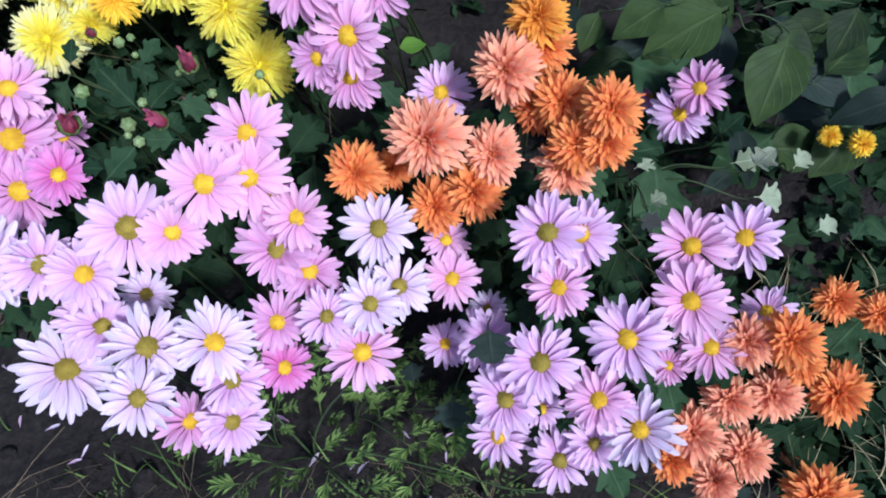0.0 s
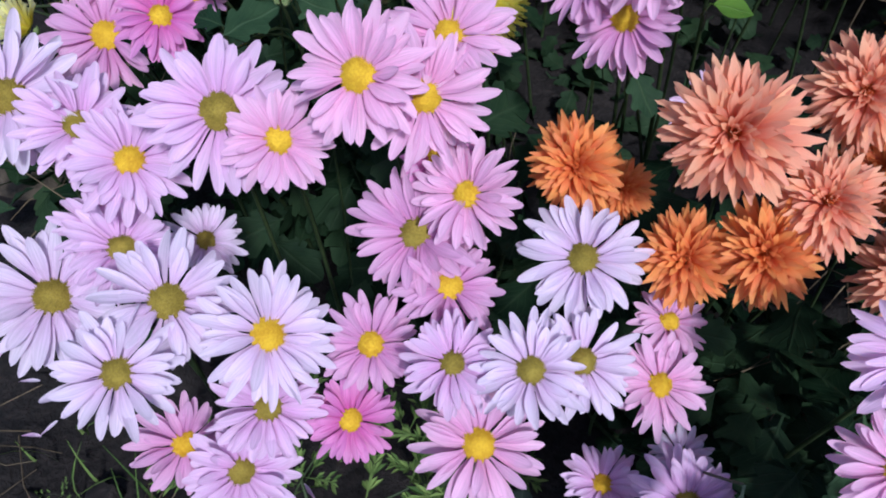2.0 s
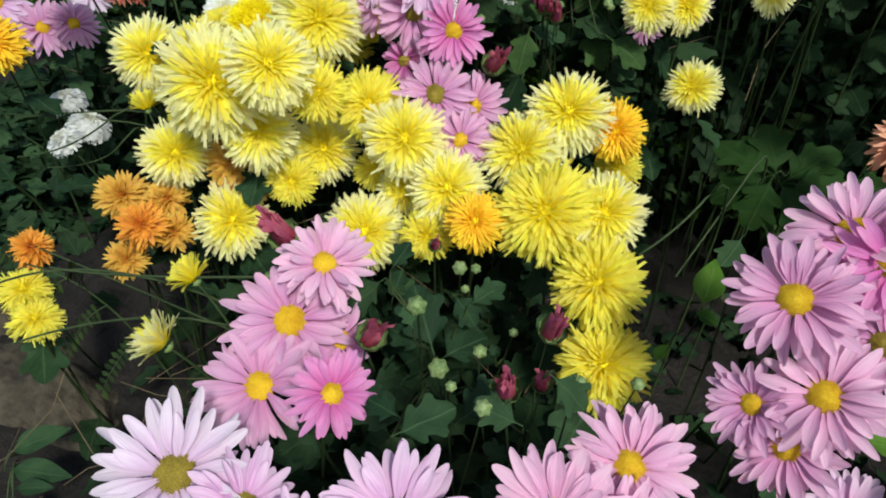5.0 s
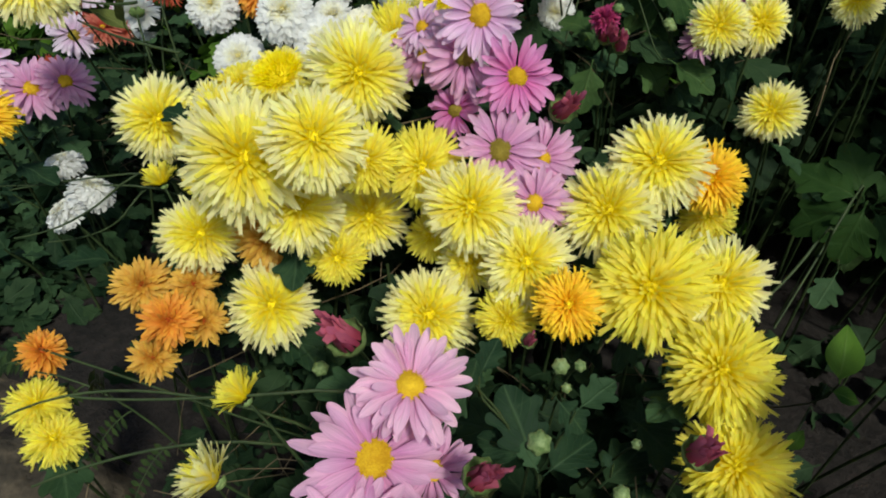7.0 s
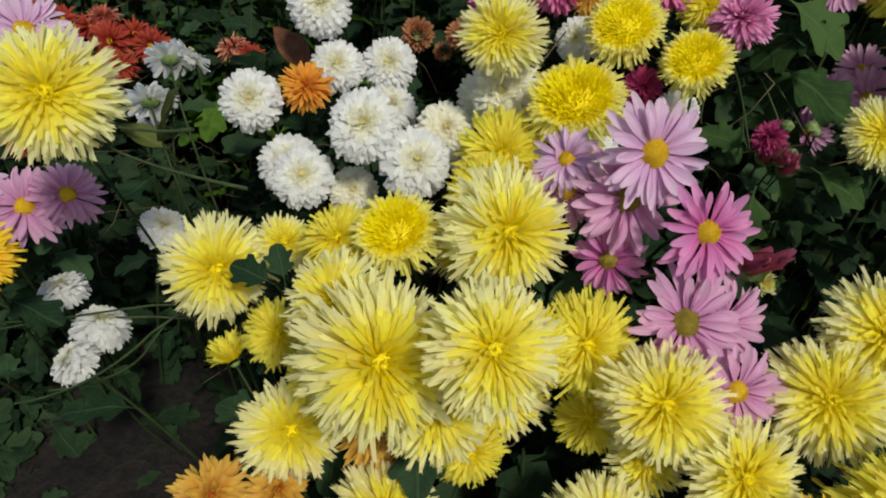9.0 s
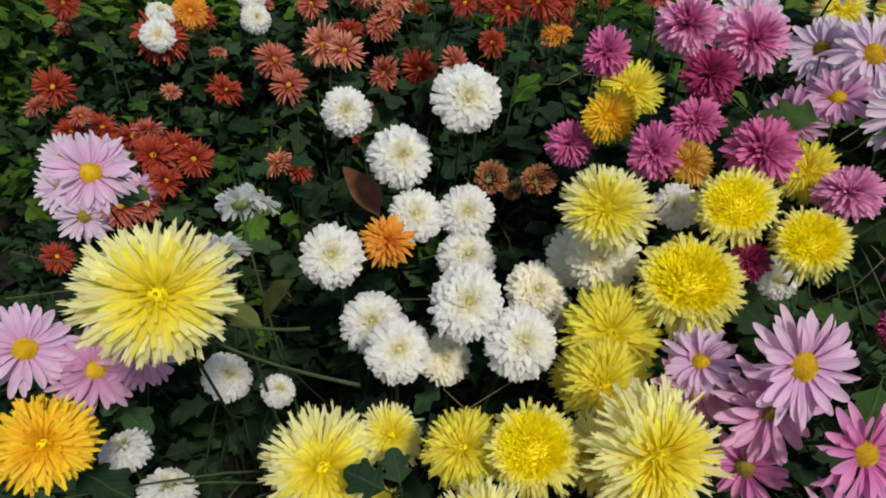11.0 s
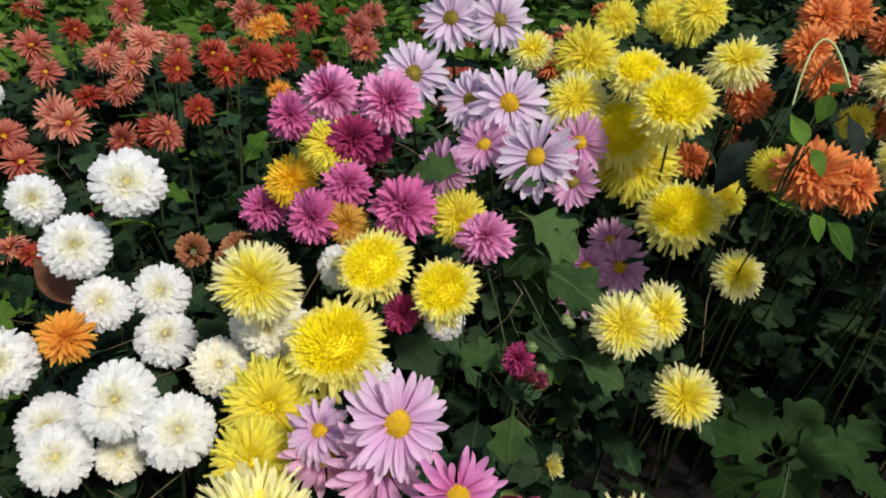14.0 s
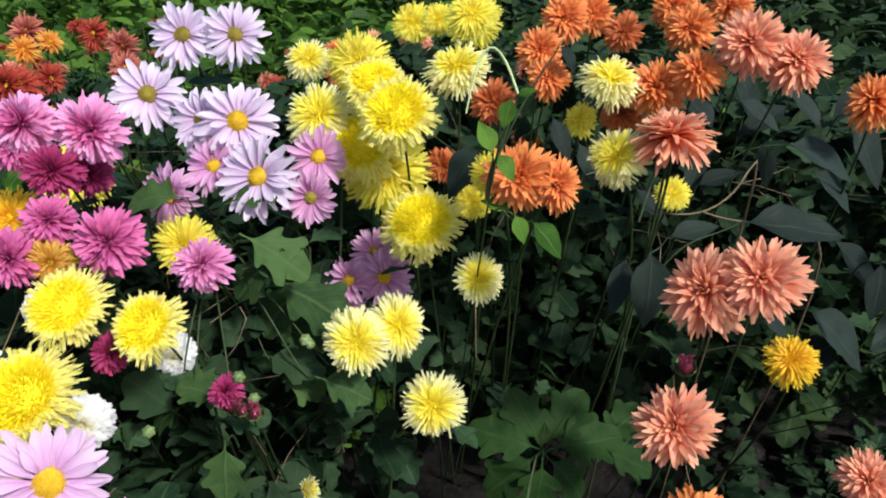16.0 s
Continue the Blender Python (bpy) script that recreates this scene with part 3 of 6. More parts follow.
SHAPES = {  # outer, middle, inner rings
    "spider": ([(54, 0.14, 0.00, -36, 0.84, 0.034, 0.07), (58, 0.14, 0.03, -25, 0.88, 0.035, 0.06), (60, 0.15, 0.06, -15, 0.88, 0.035, 0.05)],
               [(60, 0.15, 0.09, -6, 0.86, 0.035, 0.05), (58, 0.15, 0.12, 2, 0.81, 0.035, 0.05), (52, 0.16, 0.15, 8, 0.72, 0.035, 0.05)],
               [(44, 0.16, 0.17, 14, 0.60, 0.034, 0.04), (32, 0.16, 0.19, 24, 0.44, 0.033, 0.0), (20, 0.14, 0.20, 40, 0.30, 0.031, -0.15), (12, 0.10, 0.20, 62, 0.22, 0.028, -0.3), (7, 0.05, 0.20, 80, 0.20, 0.026, 0.0)], 0.78, 0.25, 5.5),
    "cushion": ([(56, 0.12, 0.00, -24, 0.86, 0.036, 0.08), (60, 0.12, 0.04, -14, 0.90, 0.036, 0.07), (62, 0.12, 0.07, -5, 0.88, 0.036, 0.06)],
                [(64, 0.20, 0.10, 2, 0.76, 0.036, 0.05), (66, 0.34, 0.13, 5, 0.56, 0.036, 0.05), (68, 0.44, 0.16, 8, 0.42, 0.035, 0.05), (68, 0.50, 0.18, 12, 0.32, 0.033, 0.04)],
                [(76, 0.56, 0.17, 20, 0.22, 0.030, 0.0), (74, 0.51, 0.19, 28, 0.20, 0.029, 0.0), (68, 0.45, 0.21, 36, 0.18, 0.028, 0.0), (60, 0.39, 0.23, 44, 0.16, 0.027, 0.0), (52, 0.33, 0.25, 50, 0.15, 0.026, 0.0),
                 (42, 0.26, 0.265, 57, 0.14, 0.025, 0.0), (32, 0.19, 0.275, 64, 0.13, 0.024, 0.0), (20, 0.12, 0.28, 72, 0.12, 0.024, 0.0), (10, 0.06, 0.285, 80, 0.11, 0.024, 0.0)], 0.78, 0.3, 6),
    "double": ([(22, 0.16, -0.05, -40, 0.74, 0.078, 0.09), (26, 0.16, -0.01, -25, 0.80, 0.079, 0.08), (28, 0.16, 0.03, -11, 0.83, 0.079, 0.06)],
               [(28, 0.15, 0.07, 2, 0.83, 0.078, 0.04), (27, 0.13, 0.11, 14, 0.78, 0.075, 0.02), (25, 0.11, 0.14, 26, 0.70, 0.071, 0.0), (22, 0.09, 0.17, 38, 0.60, 0.066, -0.02)],
               [(18, 0.07, 0.18, 50, 0.48, 0.058, -0.05), (13, 0.05, 0.20, 63, 0.38, 0.050, -0.08), (8, 0.02, 0.2, 78, 0.30, 0.040, -0.1)], 0.38, 0.3, 8),
    "pompon": ([(30, 0.26, -0.06, -36, 0.64, 0.092, 0.12), (34, 0.28, 0.00, -21, 0.68, 0.092, 0.14), (36, 0.28, 0.05, -7, 0.70, 0.092, 0.15)],
               [(36, 0.27, 0.10, 6, 0.70, 0.090, 0.18), (36, 0.25, 0.15, 17, 0.67, 0.088, 0.20), (34, 0.23, 0.19, 26, 0.62, 0.086, 0.22), (32, 0.20, 0.23, 34, 0.56, 0.082, 0.24)],
               [(30, 0.17, 0.27, 40, 0.49, 0.076, 0.26), (26, 0.14, 0.30, 46, 0.41, 0.070, 0.26), (22, 0.11, 0.33, 52, 0.32, 0.060, 0.22), (16, 0.08, 0.35, 60, 0.22, 0.048, 0.10), (8, 0.04, 0.36, 74, 0.16, 0.036, 0.0)], 0.62, 0.1, 2.2),
    "spiky": ([(28, 0.12, -0.02, -34, 0.78, 0.080, 0.08), (30, 0.12, 0.02, -19, 0.83, 0.080, 0.06), (30, 0.12, 0.06, -5, 0.85, 0.080, 0.04)],
              [(30, 0.11, 0.10, 8, 0.84, 0.077, 0.02), (28, 0.10, 0.14, 21, 0.78, 0.074, 0.0), (24, 0.09, 0.17, 34, 0.70, 0.068, -0.03)],
              [(20, 0.07, 0.19, 47, 0.58, 0.052, -0.08), (16, 0.05, 0.21, 60, 0.48, 0.046, -0.12), (11, 0.03, 0.22, 72, 0.40, 0.040, -0.15), (6, 0.02, 0.23, 84, 0.34, 0.032, -0.1)], 0.55, 0.45, 6),
    "red": ([(26, 0.14, 0.00, -10, 0.82, 0.058, 0.08), (26, 0.14, 0.03, 4, 0.84, 0.058, 0.06)], [(24, 0.13, 0.06, 17, 0.77, 0.055, 0.04), (18, 0.13, 0.08, 30, 0.62, 0.052, 0.0)], [(16, 0.13, 0.09, 48, 0.42, 0.048, -0.2)], 0.45, 0.5, 13),
    "turned": ([(24, 0.14, 0.00, -6, 0.84, 0.100, 0.05), (22, 0.14, 0.03, 5, 0.82, 0.100, 0.04)],
               [(20, 0.13, 0.06, 17, 0.76, 0.095, 0.0)], [(14, 0.12, 0.08, 32, 0.5, 0.08, 0.0)], 0.6, 0.25, 6),
    "goblet": ([(30, 0.16, 0.10, 26, 0.74, 0.050, 0.04), (30, 0.15, 0.14, 40, 0.80, 0.048, 0.0)],
               [(28, 0.13, 0.17, 52, 0.80, 0.046, 0.0), (24, 0.11, 0.19, 62, 0.76, 0.044, 0.0)],
               [(18, 0.08, 0.20, 72, 0.70, 0.042, 0.0), (10, 0.04, 0.2, 82, 0.64, 0.04, 0.0)], 0.72, 0.4, 6),
    "globe": ([(24, 0.40, 0.10, -30, 0.50, 0.09, -0.1), (24, 0.44, 0.26, 5, 0.46, 0.09, -0.45)],
              [(22, 0.42, 0.42, 30, 0.42, 0.085, -0.5), (20, 0.34, 0.54, 50, 0.36, 0.075, -0.4)],
              [(16, 0.22, 0.62, 65, 0.30, 0.06, -0.2), (10, 0.1, 0.66, 80, 0.24, 0.05, 0.0)], 0.5, 0.4, 4),
}
INNER = {"lemon": "yellow", "white": "ivory", "rose": "magenta", "pink": "rose"}
RING_NAMES = ("outer_petals", "middle_petals", "inner_petals")
RINGS = {}


def rings(shape, colour, variant):
    if (shape, colour, variant) not in RINGS:
        *groups, tip, fold, jitter = SHAPES[shape]
        RINGS[shape, colour, variant] = [mesh_of(n, *whorls(variant * 7 + i, g, tip, fold, jitter), RAY["saffron" if shape == "cushion" and i == 2 else INNER.get(colour, colour) if i == 2 else colour]) for i, (n, g) in enumerate(zip(RING_NAMES, groups))]
    return RINGS[shape, colour, variant]


def full_flower(shape, name, colour, x, y, z, r, lean, heading, back, words, group):
    ob, origin, normal = head(name, x, y, z, r, lean, heading, back, words, "flower", group)
    squash, wide = random.uniform(0.88, 1.12), random.uniform(0.95, 1.05)
    for n, me in zip(RING_NAMES, rings(shape, colour, random.randrange(4))):
        part(n, me, ob, Matrix.Diagonal((wide, 2 - wide, squash, 1.0)))
    part("calyx", CUP_MESH, ob, Matrix.Scale(0.9, 4))
    if shape in ("spider", "double"):
        part("disc", TUFT["yellow" if shape == "spider" else "amber"], ob, pose(0, 0, 0.15 if shape == "spider" else 0.24))
    if shape == "cushion":
        part("disc", TUFT["cushion"], ob, pose(0, 0, 0.15))
    if colour in ("white", "cream"):
        part("disc", TUFT["pale"], ob, pose(0, 0, 0.36), "pale yellow centre")
    stem_for(ob, origin, normal, r)
    return ob


def spider(colour, x, y, z, r, lean, heading):
    return full_flower("cushion" if colour == "canary" else "spider", "spider_chrysanthemum", colour, x, y, z, r, lean, heading, 0.22,
                       DOUBLE[colour][2] + " chrysanthemum with narrow shaggy rays", "shaggy yellow chrysanthemums")


def goblet(colour, x, y, z, r, lean, heading):
    return full_flower("goblet", "half_open_chrysanthemum", colour, x, y, z, r, lean, heading, 0.3,
                       DOUBLE[colour][2] + " half open chrysanthemum on a leaning stalk", "half open yellow chrysanthemums")


def double(colour, x, y, z, r, lean, heading):
    return full_flower("double", "double_chrysanthemum", colour, x, y, z, r, lean, heading, 0.32,
                       DOUBLE[colour][2] + " double chrysanthemum with pointed petals", "orange chrysanthemums")


def pompon(colour, x, y, z, r, lean, heading):
    if colour in ("white", "cream"):
        ob = full_flower("pompon", "pompon_chrysanthemum", colour, x, y, z, r, lean, heading, 0.42,
                         DOUBLE[colour][2] + " pompon chrysanthemum with rounded packed petals", "white pompon chrysanthemums")
    else:
        ob = full_flower("spiky", "magenta_chrysanthemum", colour, x, y, z, r, lean, heading, 0.36,
                         DOUBLE[colour][2] + " double chrysanthemum with spiky petals", "magenta chrysanthemums")
    return ob


def turned_white(x, y, z, r, lean, heading):
    """A white head turned away, its green calyx and the backs of its petals showing."""
    ob = full_flower("turned", "white_chrysanthemum", "white", x, y, z, r, lean, heading, 0.1,
                     "snow white chrysanthemum turned away with its green calyx showing", "turned white chrysanthemums")
    part("bract", CUP_MESH, ob, pose(0, 0, -0.02) @ Matrix.Diagonal((1.7, 1.7, 1.1, 1.0)))
    return ob


def globe(colour, x, y, z, r, lean, heading):
    return full_flower("globe", "globe_chrysanthemum", colour, x, y, z, r, lean, heading, 0.7,
                       "fading brownish bronze globe chrysanthemum half closed", "bronze chrysanthemums")


RED_DISC = mesh_of("disc", *floret_dome(0.12, 0.09, 36, 0.020), HEART["yellow"], smooth=False)


def red_daisy(colour, x, y, z, r, lean, heading):
    colour = "coral" if colour == "salmon" else colour
    r, lean, heading = r * random.uniform(0.75, 1.0), lean + random.uniform(-30, 12), heading + random.uniform(-45, 45)
    ob = full_flower("red", "red_chrysanthemum", colour, x, y, z, r, lean, heading, 0.12,
                     DOUBLE[colour][2] + " small chrysanthemum with an amber disc", "small red chrysanthemums")
    part("disc", RED_DISC, ob, pose(0, 0, 0.05))
    return ob


def bud_mesh(colour):
    """A closed bud: a ball of green scales with petal tips showing on top."""
    verts, faces, rows, segs = [], [], 11, 24
    for i in range(rows):
        q = i / (rows - 1)
        r = math.sin(math.pi * (0.08 + 0.80 * q)) * (1.0 if q < 0.6 else 1.0 - (q - 0.6) * 0.3)
        for k in range(segs):
            w = 2 * math.pi * k / segs + q * 0.5
            f = r * (0.95 + 0.11 * math.cos(math.pi * (k % 4) / 2) * math.sin(math.pi * q))
            verts.append((f * math.cos(w), f * math.sin(w), (q * 1.9 - 0.95)))
    for i in range(rows - 1):
        for k in range(segs):
            a, b = i * segs + k, i * segs + (k + 1) % segs
            faces.append((a, b, b + segs, a + segs))
    faces.append(tuple(range(segs))[::-1])
    faces.append(tuple(range((rows - 1) * segs, rows * segs)))
    return verts, faces, None


BUD_GREEN = speckled("bud_green", (0.06, 0.11, 0.03), (0.24, 0.30, 0.13), 420, 0.5)
BUD_MESH = mesh_of("bud", *bud_mesh(""), BUD_GREEN)
BUD_PETALS = mesh_of("bud_tip", *whorls(3, [(10, 0.66, -0.5, 97, 1.7, 0.30, 0.0), (9, 0.48, -0.4, 95, 2.1, 0.28, 0.0), (6, 0.22, -0.2, 90, 2.15, 0.22, 0.0)], 0.4, 0.4, 2.9), RAY["bud"])
BUD_CUP = mesh_of("calyx", *cup(0.95, 1.0, 16), SEPAL)


def bud(colour, x, y, z, r, lean, heading):
    words = "tight round green chrysanthemum bud" if colour == "green" else "half open crimson chrysanthemum bud with green sepals"
    ob, origin, normal = head("flower_bud", x, y, z, r, lean, heading, 0.3, words, "flower bud", "chrysanthemum buds")
    if colour == "green":
        part("bud", BUD_MESH, ob)
        part("calyx", BUD_CUP, ob, Matrix.Diagonal((0.9, 0.9, 0.8, 1)))
    else:
        part("bud_tip", BUD_PETALS, ob, Matrix.Scale(0.85, 4))
        part("calyx", BUD_CUP, ob, Matrix.Diagonal((0.85, 0.85, 1.05, 1)))
    stem_for(ob, origin, normal, r)
    return ob


# ---- flowers ----
random.seed(3)
# front pink daisies
daisy("mauve", -0.361, 0.401, 0.334, 0.0396, 44, -43, "yellow")
daisy("mauve", -0.358, 0.366, 0.313, 0.0363, 34, -64, "yellow")
daisy("rose", -0.304, 0.361, 0.341, 0.0250, 37, -44, "yellow")
daisy("pale", -0.346, 0.292, 0.328, 0.0394, 42, -34, "olive")
daisy("lilac", -0.313, 0.299, 0.316, 0.0309, 38, -21, "olive")
daisy("lilac", -0.282, 0.294, 0.309, 0.0308, 34, -28, "yellow")
daisy("lilac", -0.242, 0.320, 0.332, 0.0374, 39, -46, "olive")
daisy("pink", -0.178, 0.338, 0.358, 0.0320, 42, -78, "yellow")
daisy("pink", -0.156, 0.382, 0.356, 0.0325, 32, -76, "yellow")
daisy("pink", -0.154, 0.352, 0.344, 0.0318, 54, -51, "yellow")
daisy("pink", -0.210, 0.317, 0.328, 0.0268, 53, -54, "yellow")
daisy("pink", -0.131, 0.345, 0.299, 0.0286, 42, -88, "yellow")
daisy("mauve", -0.151, 0.329, 0.279, 0.0340, 34, -92, "olive")
daisy("mauve", -0.127, 0.317, 0.264, 0.0279, 28, -45, "yellow")
daisy("pale", -0.071, 0.345, 0.281, 0.0313, 33, -77, "olive")
daisy("pale", -0.076, 0.289, 0.264, 0.0274, 31, -89, "olive")
daisy("pale", -0.056, 0.308, 0.255, 0.0279, 33, -47, "olive")
daisy("pink", -0.018, 0.327, 0.228, 0.0267, 30, -43, "yellow")
daisy("mauve", -0.153, 0.281, 0.247, 0.0267, 33, -62, "yellow")
daisy("lilac", -0.110, 0.281, 0.259, 0.0247, 27, -53, "olive")
daisy("pink", -0.090, 0.267, 0.217, 0.0331, 23, -57, "yellow")
daisy("pale", -0.192, 0.258, 0.265, 0.0338, 36, -28, "yellow")
daisy("pale", -0.237, 0.249, 0.278, 0.0343, 34, -22, "olive")
daisy("pale", -0.326, 0.245, 0.236, 0.0421, 36, -29, "olive")
daisy("pale", -0.237, 0.212, 0.273, 0.0295, 33, -32, "olive")
daisy("lilac", -0.201, 0.217, 0.186, 0.0311, 40, -32, "olive")
daisy("lilac", -0.193, 0.242, 0.219, 0.0295, 38, -37, "olive")
daisy("mauve", -0.244, 0.220, 0.173, 0.0301, 42, -40, "yellow")
daisy("rose", -0.157, 0.258, 0.204, 0.0251, 36, -38, "yellow")
daisy("lilac", -0.294, 0.271, 0.278, 0.0240, 32, -23, "olive")
daisy("pale", -0.281, 0.315, 0.227, 0.0243, 38, -27, "olive")
daisy("lilac", -0.278, 0.266, 0.277, 0.0292, 27, -20, "olive")
daisy("pink", -0.084, 0.448, 0.380, 0.0341, 54, -106, "yellow")
daisy("mauve", -0.089, 0.440, 0.347, 0.0295, 63, -91, "yellow")
daisy("mauve", -0.112, 0.459, 0.420, 0.0328, 52, -103, "yellow")
daisy("mauve", -0.111, 0.445, 0.362, 0.0251, 58, -111, "yellow")
daisy("mauve", -0.064, 0.481, 0.397, 0.0295, 59, -94, "olive")
daisy("pink", -0.095, 0.499, 0.441, 0.0339, 43, -114, "yellow")
daisy("rose", -0.076, 0.488, 0.436, 0.0301, 55, -90, "yellow")
daisy("lilac", -0.030, 0.488, 0.271, 0.0299, 35, -72, "yellow")
daisy("lilac", 0.056, 0.314, 0.326, 0.0304, 32, -112, "olive")
daisy("lilac", 0.080, 0.324, 0.305, 0.0284, 36, -93, "yellow")
daisy("pink", 0.064, 0.291, 0.287, 0.0244, 31, -110, "yellow")
daisy("pink", 0.163, 0.331, 0.272, 0.0310, 28, -128, "yellow")
daisy("lilac", 0.212, 0.353, 0.245, 0.0310, 23, -106, "yellow")
daisy("pink", 0.158, 0.288, 0.269, 0.0308, 29, -113, "yellow")
daisy("lilac", 0.112, 0.262, 0.263, 0.0330, 23, -124, "yellow")
daisy("pink", 0.185, 0.277, 0.204, 0.0293, 30, -113, "yellow")
daisy("lilac", 0.051, 0.249, 0.249, 0.0315, 17, -105, "olive")
daisy("lilac", 0.025, 0.230, 0.217, 0.0302, 14, -106, "olive")
daisy("pink", 0.092, 0.224, 0.240, 0.0268, 16, -115, "yellow")
daisy("pale", 0.122, 0.208, 0.221, 0.0313, 20, -131, "yellow")
daisy("lilac", 0.018, 0.213, 0.169, 0.0267, 24, -105, "yellow")
daisy("lilac", 0.066, 0.194, 0.175, 0.0276, 16, -108, "olive")
daisy("lilac", 0.053, 0.232, 0.184, 0.0191, 13, -86, "yellow")
daisy("lilac", 0.092, 0.204, 0.190, 0.0239, 18, -113, "olive")
daisy("lilac", -0.028, 0.290, 0.175, 0.0226, 15, -99, "yellow")
daisy("mauve", 0.200, 0.512, 0.235, 0.0287, 41, -118, "yellow")
daisy("lilac", 0.186, 0.502, 0.212, 0.0295, 48, -113, "yellow")
daisy("mauve", 0.169, 0.539, 0.195, 0.0178, 37, -124, "yellow")
daisy("lilac", 0.010, 0.283, 0.206, 0.0305, 14, -63, "olive")
daisy("lilac", 0.237, 0.313, 0.191, 0.0241, 18, -150, "yellow")
daisy("pink", -0.023, 0.356, 0.241, 0.0225, 27, -40, "yellow")
daisy("pale", 0.008, 0.324, 0.171, 0.0202, 19, -33, "olive")
daisy("pink", -0.355, 0.429, 0.362, 0.0317, 27, -58, "yellow")
bud("crimson", -0.415, 0.462, 0.344, 0.0143, 34, -110)
daisy("mauve", -0.338, 0.421, 0.314, 0.0244, 48, -30, "yellow")
daisy("lilac", -0.347, 0.302, 0.310, 0.0265, 43, -30, "olive")
daisy("mauve", 0.154, 0.267, 0.190, 0.0182, 19, -114, "yellow")
daisy("rose", -0.153, 0.361, 0.301, 0.0212, 41, -83, "yellow")
# orange doubles in front
double("orange", -0.089, 0.383, 0.301, 0.0248, 41, -81)
double("orange", -0.067, 0.408, 0.270, 0.0182, 38, -78)
double("salmon", -0.028, 0.379, 0.346, 0.0306, 51, -95)
double("salmon", 0.018, 0.382, 0.323, 0.0231, 36, -101)
double("salmon", 0.027, 0.457, 0.328, 0.0293, 53, -102)
double("orange", -0.028, 0.361, 0.284, 0.0235, 43, -99)
double("orange", 0.003, 0.365, 0.298, 0.0247, 50, -96)
double("rust", 0.050, 0.445, 0.295, 0.0218, 47, -108)
double("orange", 0.070, 0.438, 0.313, 0.0248, 40, -108)
double("orange", 0.106, 0.412, 0.337, 0.0237, 25, -89)
double("orange", 0.082, 0.403, 0.301, 0.0260, 50, -108)
double("orange", 0.102, 0.400, 0.309, 0.0224, 41, -108)
double("amber", 0.053, 0.492, 0.350, 0.0252, 34, -98)
double("orange", 0.057, 0.485, 0.325, 0.0261, 42, -85)
double("rust", 0.069, 0.453, 0.290, 0.0240, 31, -92)
double("salmon", 0.074, 0.401, 0.275, 0.0262, 45, -100)
double("orange", 0.295, 0.324, 0.189, 0.0195, 27, -137)
double("salmon", 0.210, 0.279, 0.215, 0.0226, 27, -150)
double("orange", 0.239, 0.276, 0.225, 0.0237, 27, -132)
double("salmon", 0.210, 0.252, 0.148, 0.0227, 18, -131)
double("salmon", 0.245, 0.257, 0.149, 0.0245, 27, -139)
double("orange", 0.294, 0.257, 0.156, 0.0259, 19, -129)
double("salmon", 0.181, 0.229, 0.126, 0.0271, 24, -144)
double("salmon", 0.228, 0.218, 0.104, 0.0246, 19, -151)
double("salmon", 0.202, 0.195, 0.095, 0.0226, 20, -142)
double("orange", 0.324, 0.310, 0.193, 0.0172, 31, -122)
double("orange", 0.294, 0.187, 0.078, 0.0304, 20, -145)
double("orange", 0.165, 0.210, 0.108, 0.0206, 23, -161)
double("orange", 0.259, 0.273, 0.182, 0.0181, 24, -135)
# yellow spiders
spider("lemon", -0.472, 0.595, 0.443, 0.0359, 66, -55)
spider("canary", -0.534, 0.589, 0.434, 0.0247, 32, -91)
spider("lemon", -0.647, 0.583, 0.379, 0.0346, 57, -49)
spider("lemon", -0.510, 0.516, 0.409, 0.0419, 58, -47)
spider("lemon", -0.458, 0.517, 0.435, 0.0314, 50, -49)
spider("yellow", -0.422, 0.586, 0.389, 0.0300, 59, -68)
spider("lemon", -0.378, 0.565, 0.382, 0.0337, 54, -70)
spider("lemon", -0.334, 0.553, 0.360, 0.0299, 52, -68)
spider("lemon", -0.391, 0.532, 0.313, 0.0325, 43, -63)
spider("lemon", -0.462, 0.582, 0.340, 0.0313, 62, -58)
spider("lemon", -0.488, 0.533, 0.369, 0.0318, 57, -56)
spider("lemon", -0.568, 0.523, 0.331, 0.0301, 48, -49)
spider("lemon", -0.509, 0.519, 0.288, 0.0328, 48, -49)
spider("lemon", -0.299, 0.601, 0.382, 0.0335, 46, -95)
spider("lemon", -0.276, 0.631, 0.409, 0.0336, 39, -85)
spider("gold", -0.242, 0.651, 0.393, 0.0246, 55, -78)
spider("yellow", -0.259, 0.549, 0.368, 0.0376, 53, -82)
spider("lemon", -0.222, 0.567, 0.371, 0.0296, 49, -74)
spider("yellow", -0.211, 0.532, 0.340, 0.0324, 44, -90)
spider("yellow", -0.190, 0.504, 0.299, 0.0319, 38, -87)
spider("gold", -0.301, 0.530, 0.356, 0.0219, 47, -71)
goblet("yellow", -0.619, 0.546, 0.350, 0.0175, 40, 160)
spider("lemon", -0.265, 0.803, 0.449, 0.0247, 61, -93)
spider("lemon", -0.233, 0.821, 0.450, 0.0239, 62, -73)
spider("lemon", -0.208, 0.803, 0.386, 0.0262, 60, -97)
goblet("yellow", -0.462, 0.424, 0.310, 0.0190, 62, 172)
goblet("lemon", -0.461, 0.387, 0.280, 0.0240, 52, -160)
spider("yellow", -0.643, 0.411, 0.232, 0.0221, 15, -45)
spider("yellow", -0.617, 0.399, 0.220, 0.0207, 17, -24)
double("amber", -0.666, 0.443, 0.246, 0.0186, 32, 2)
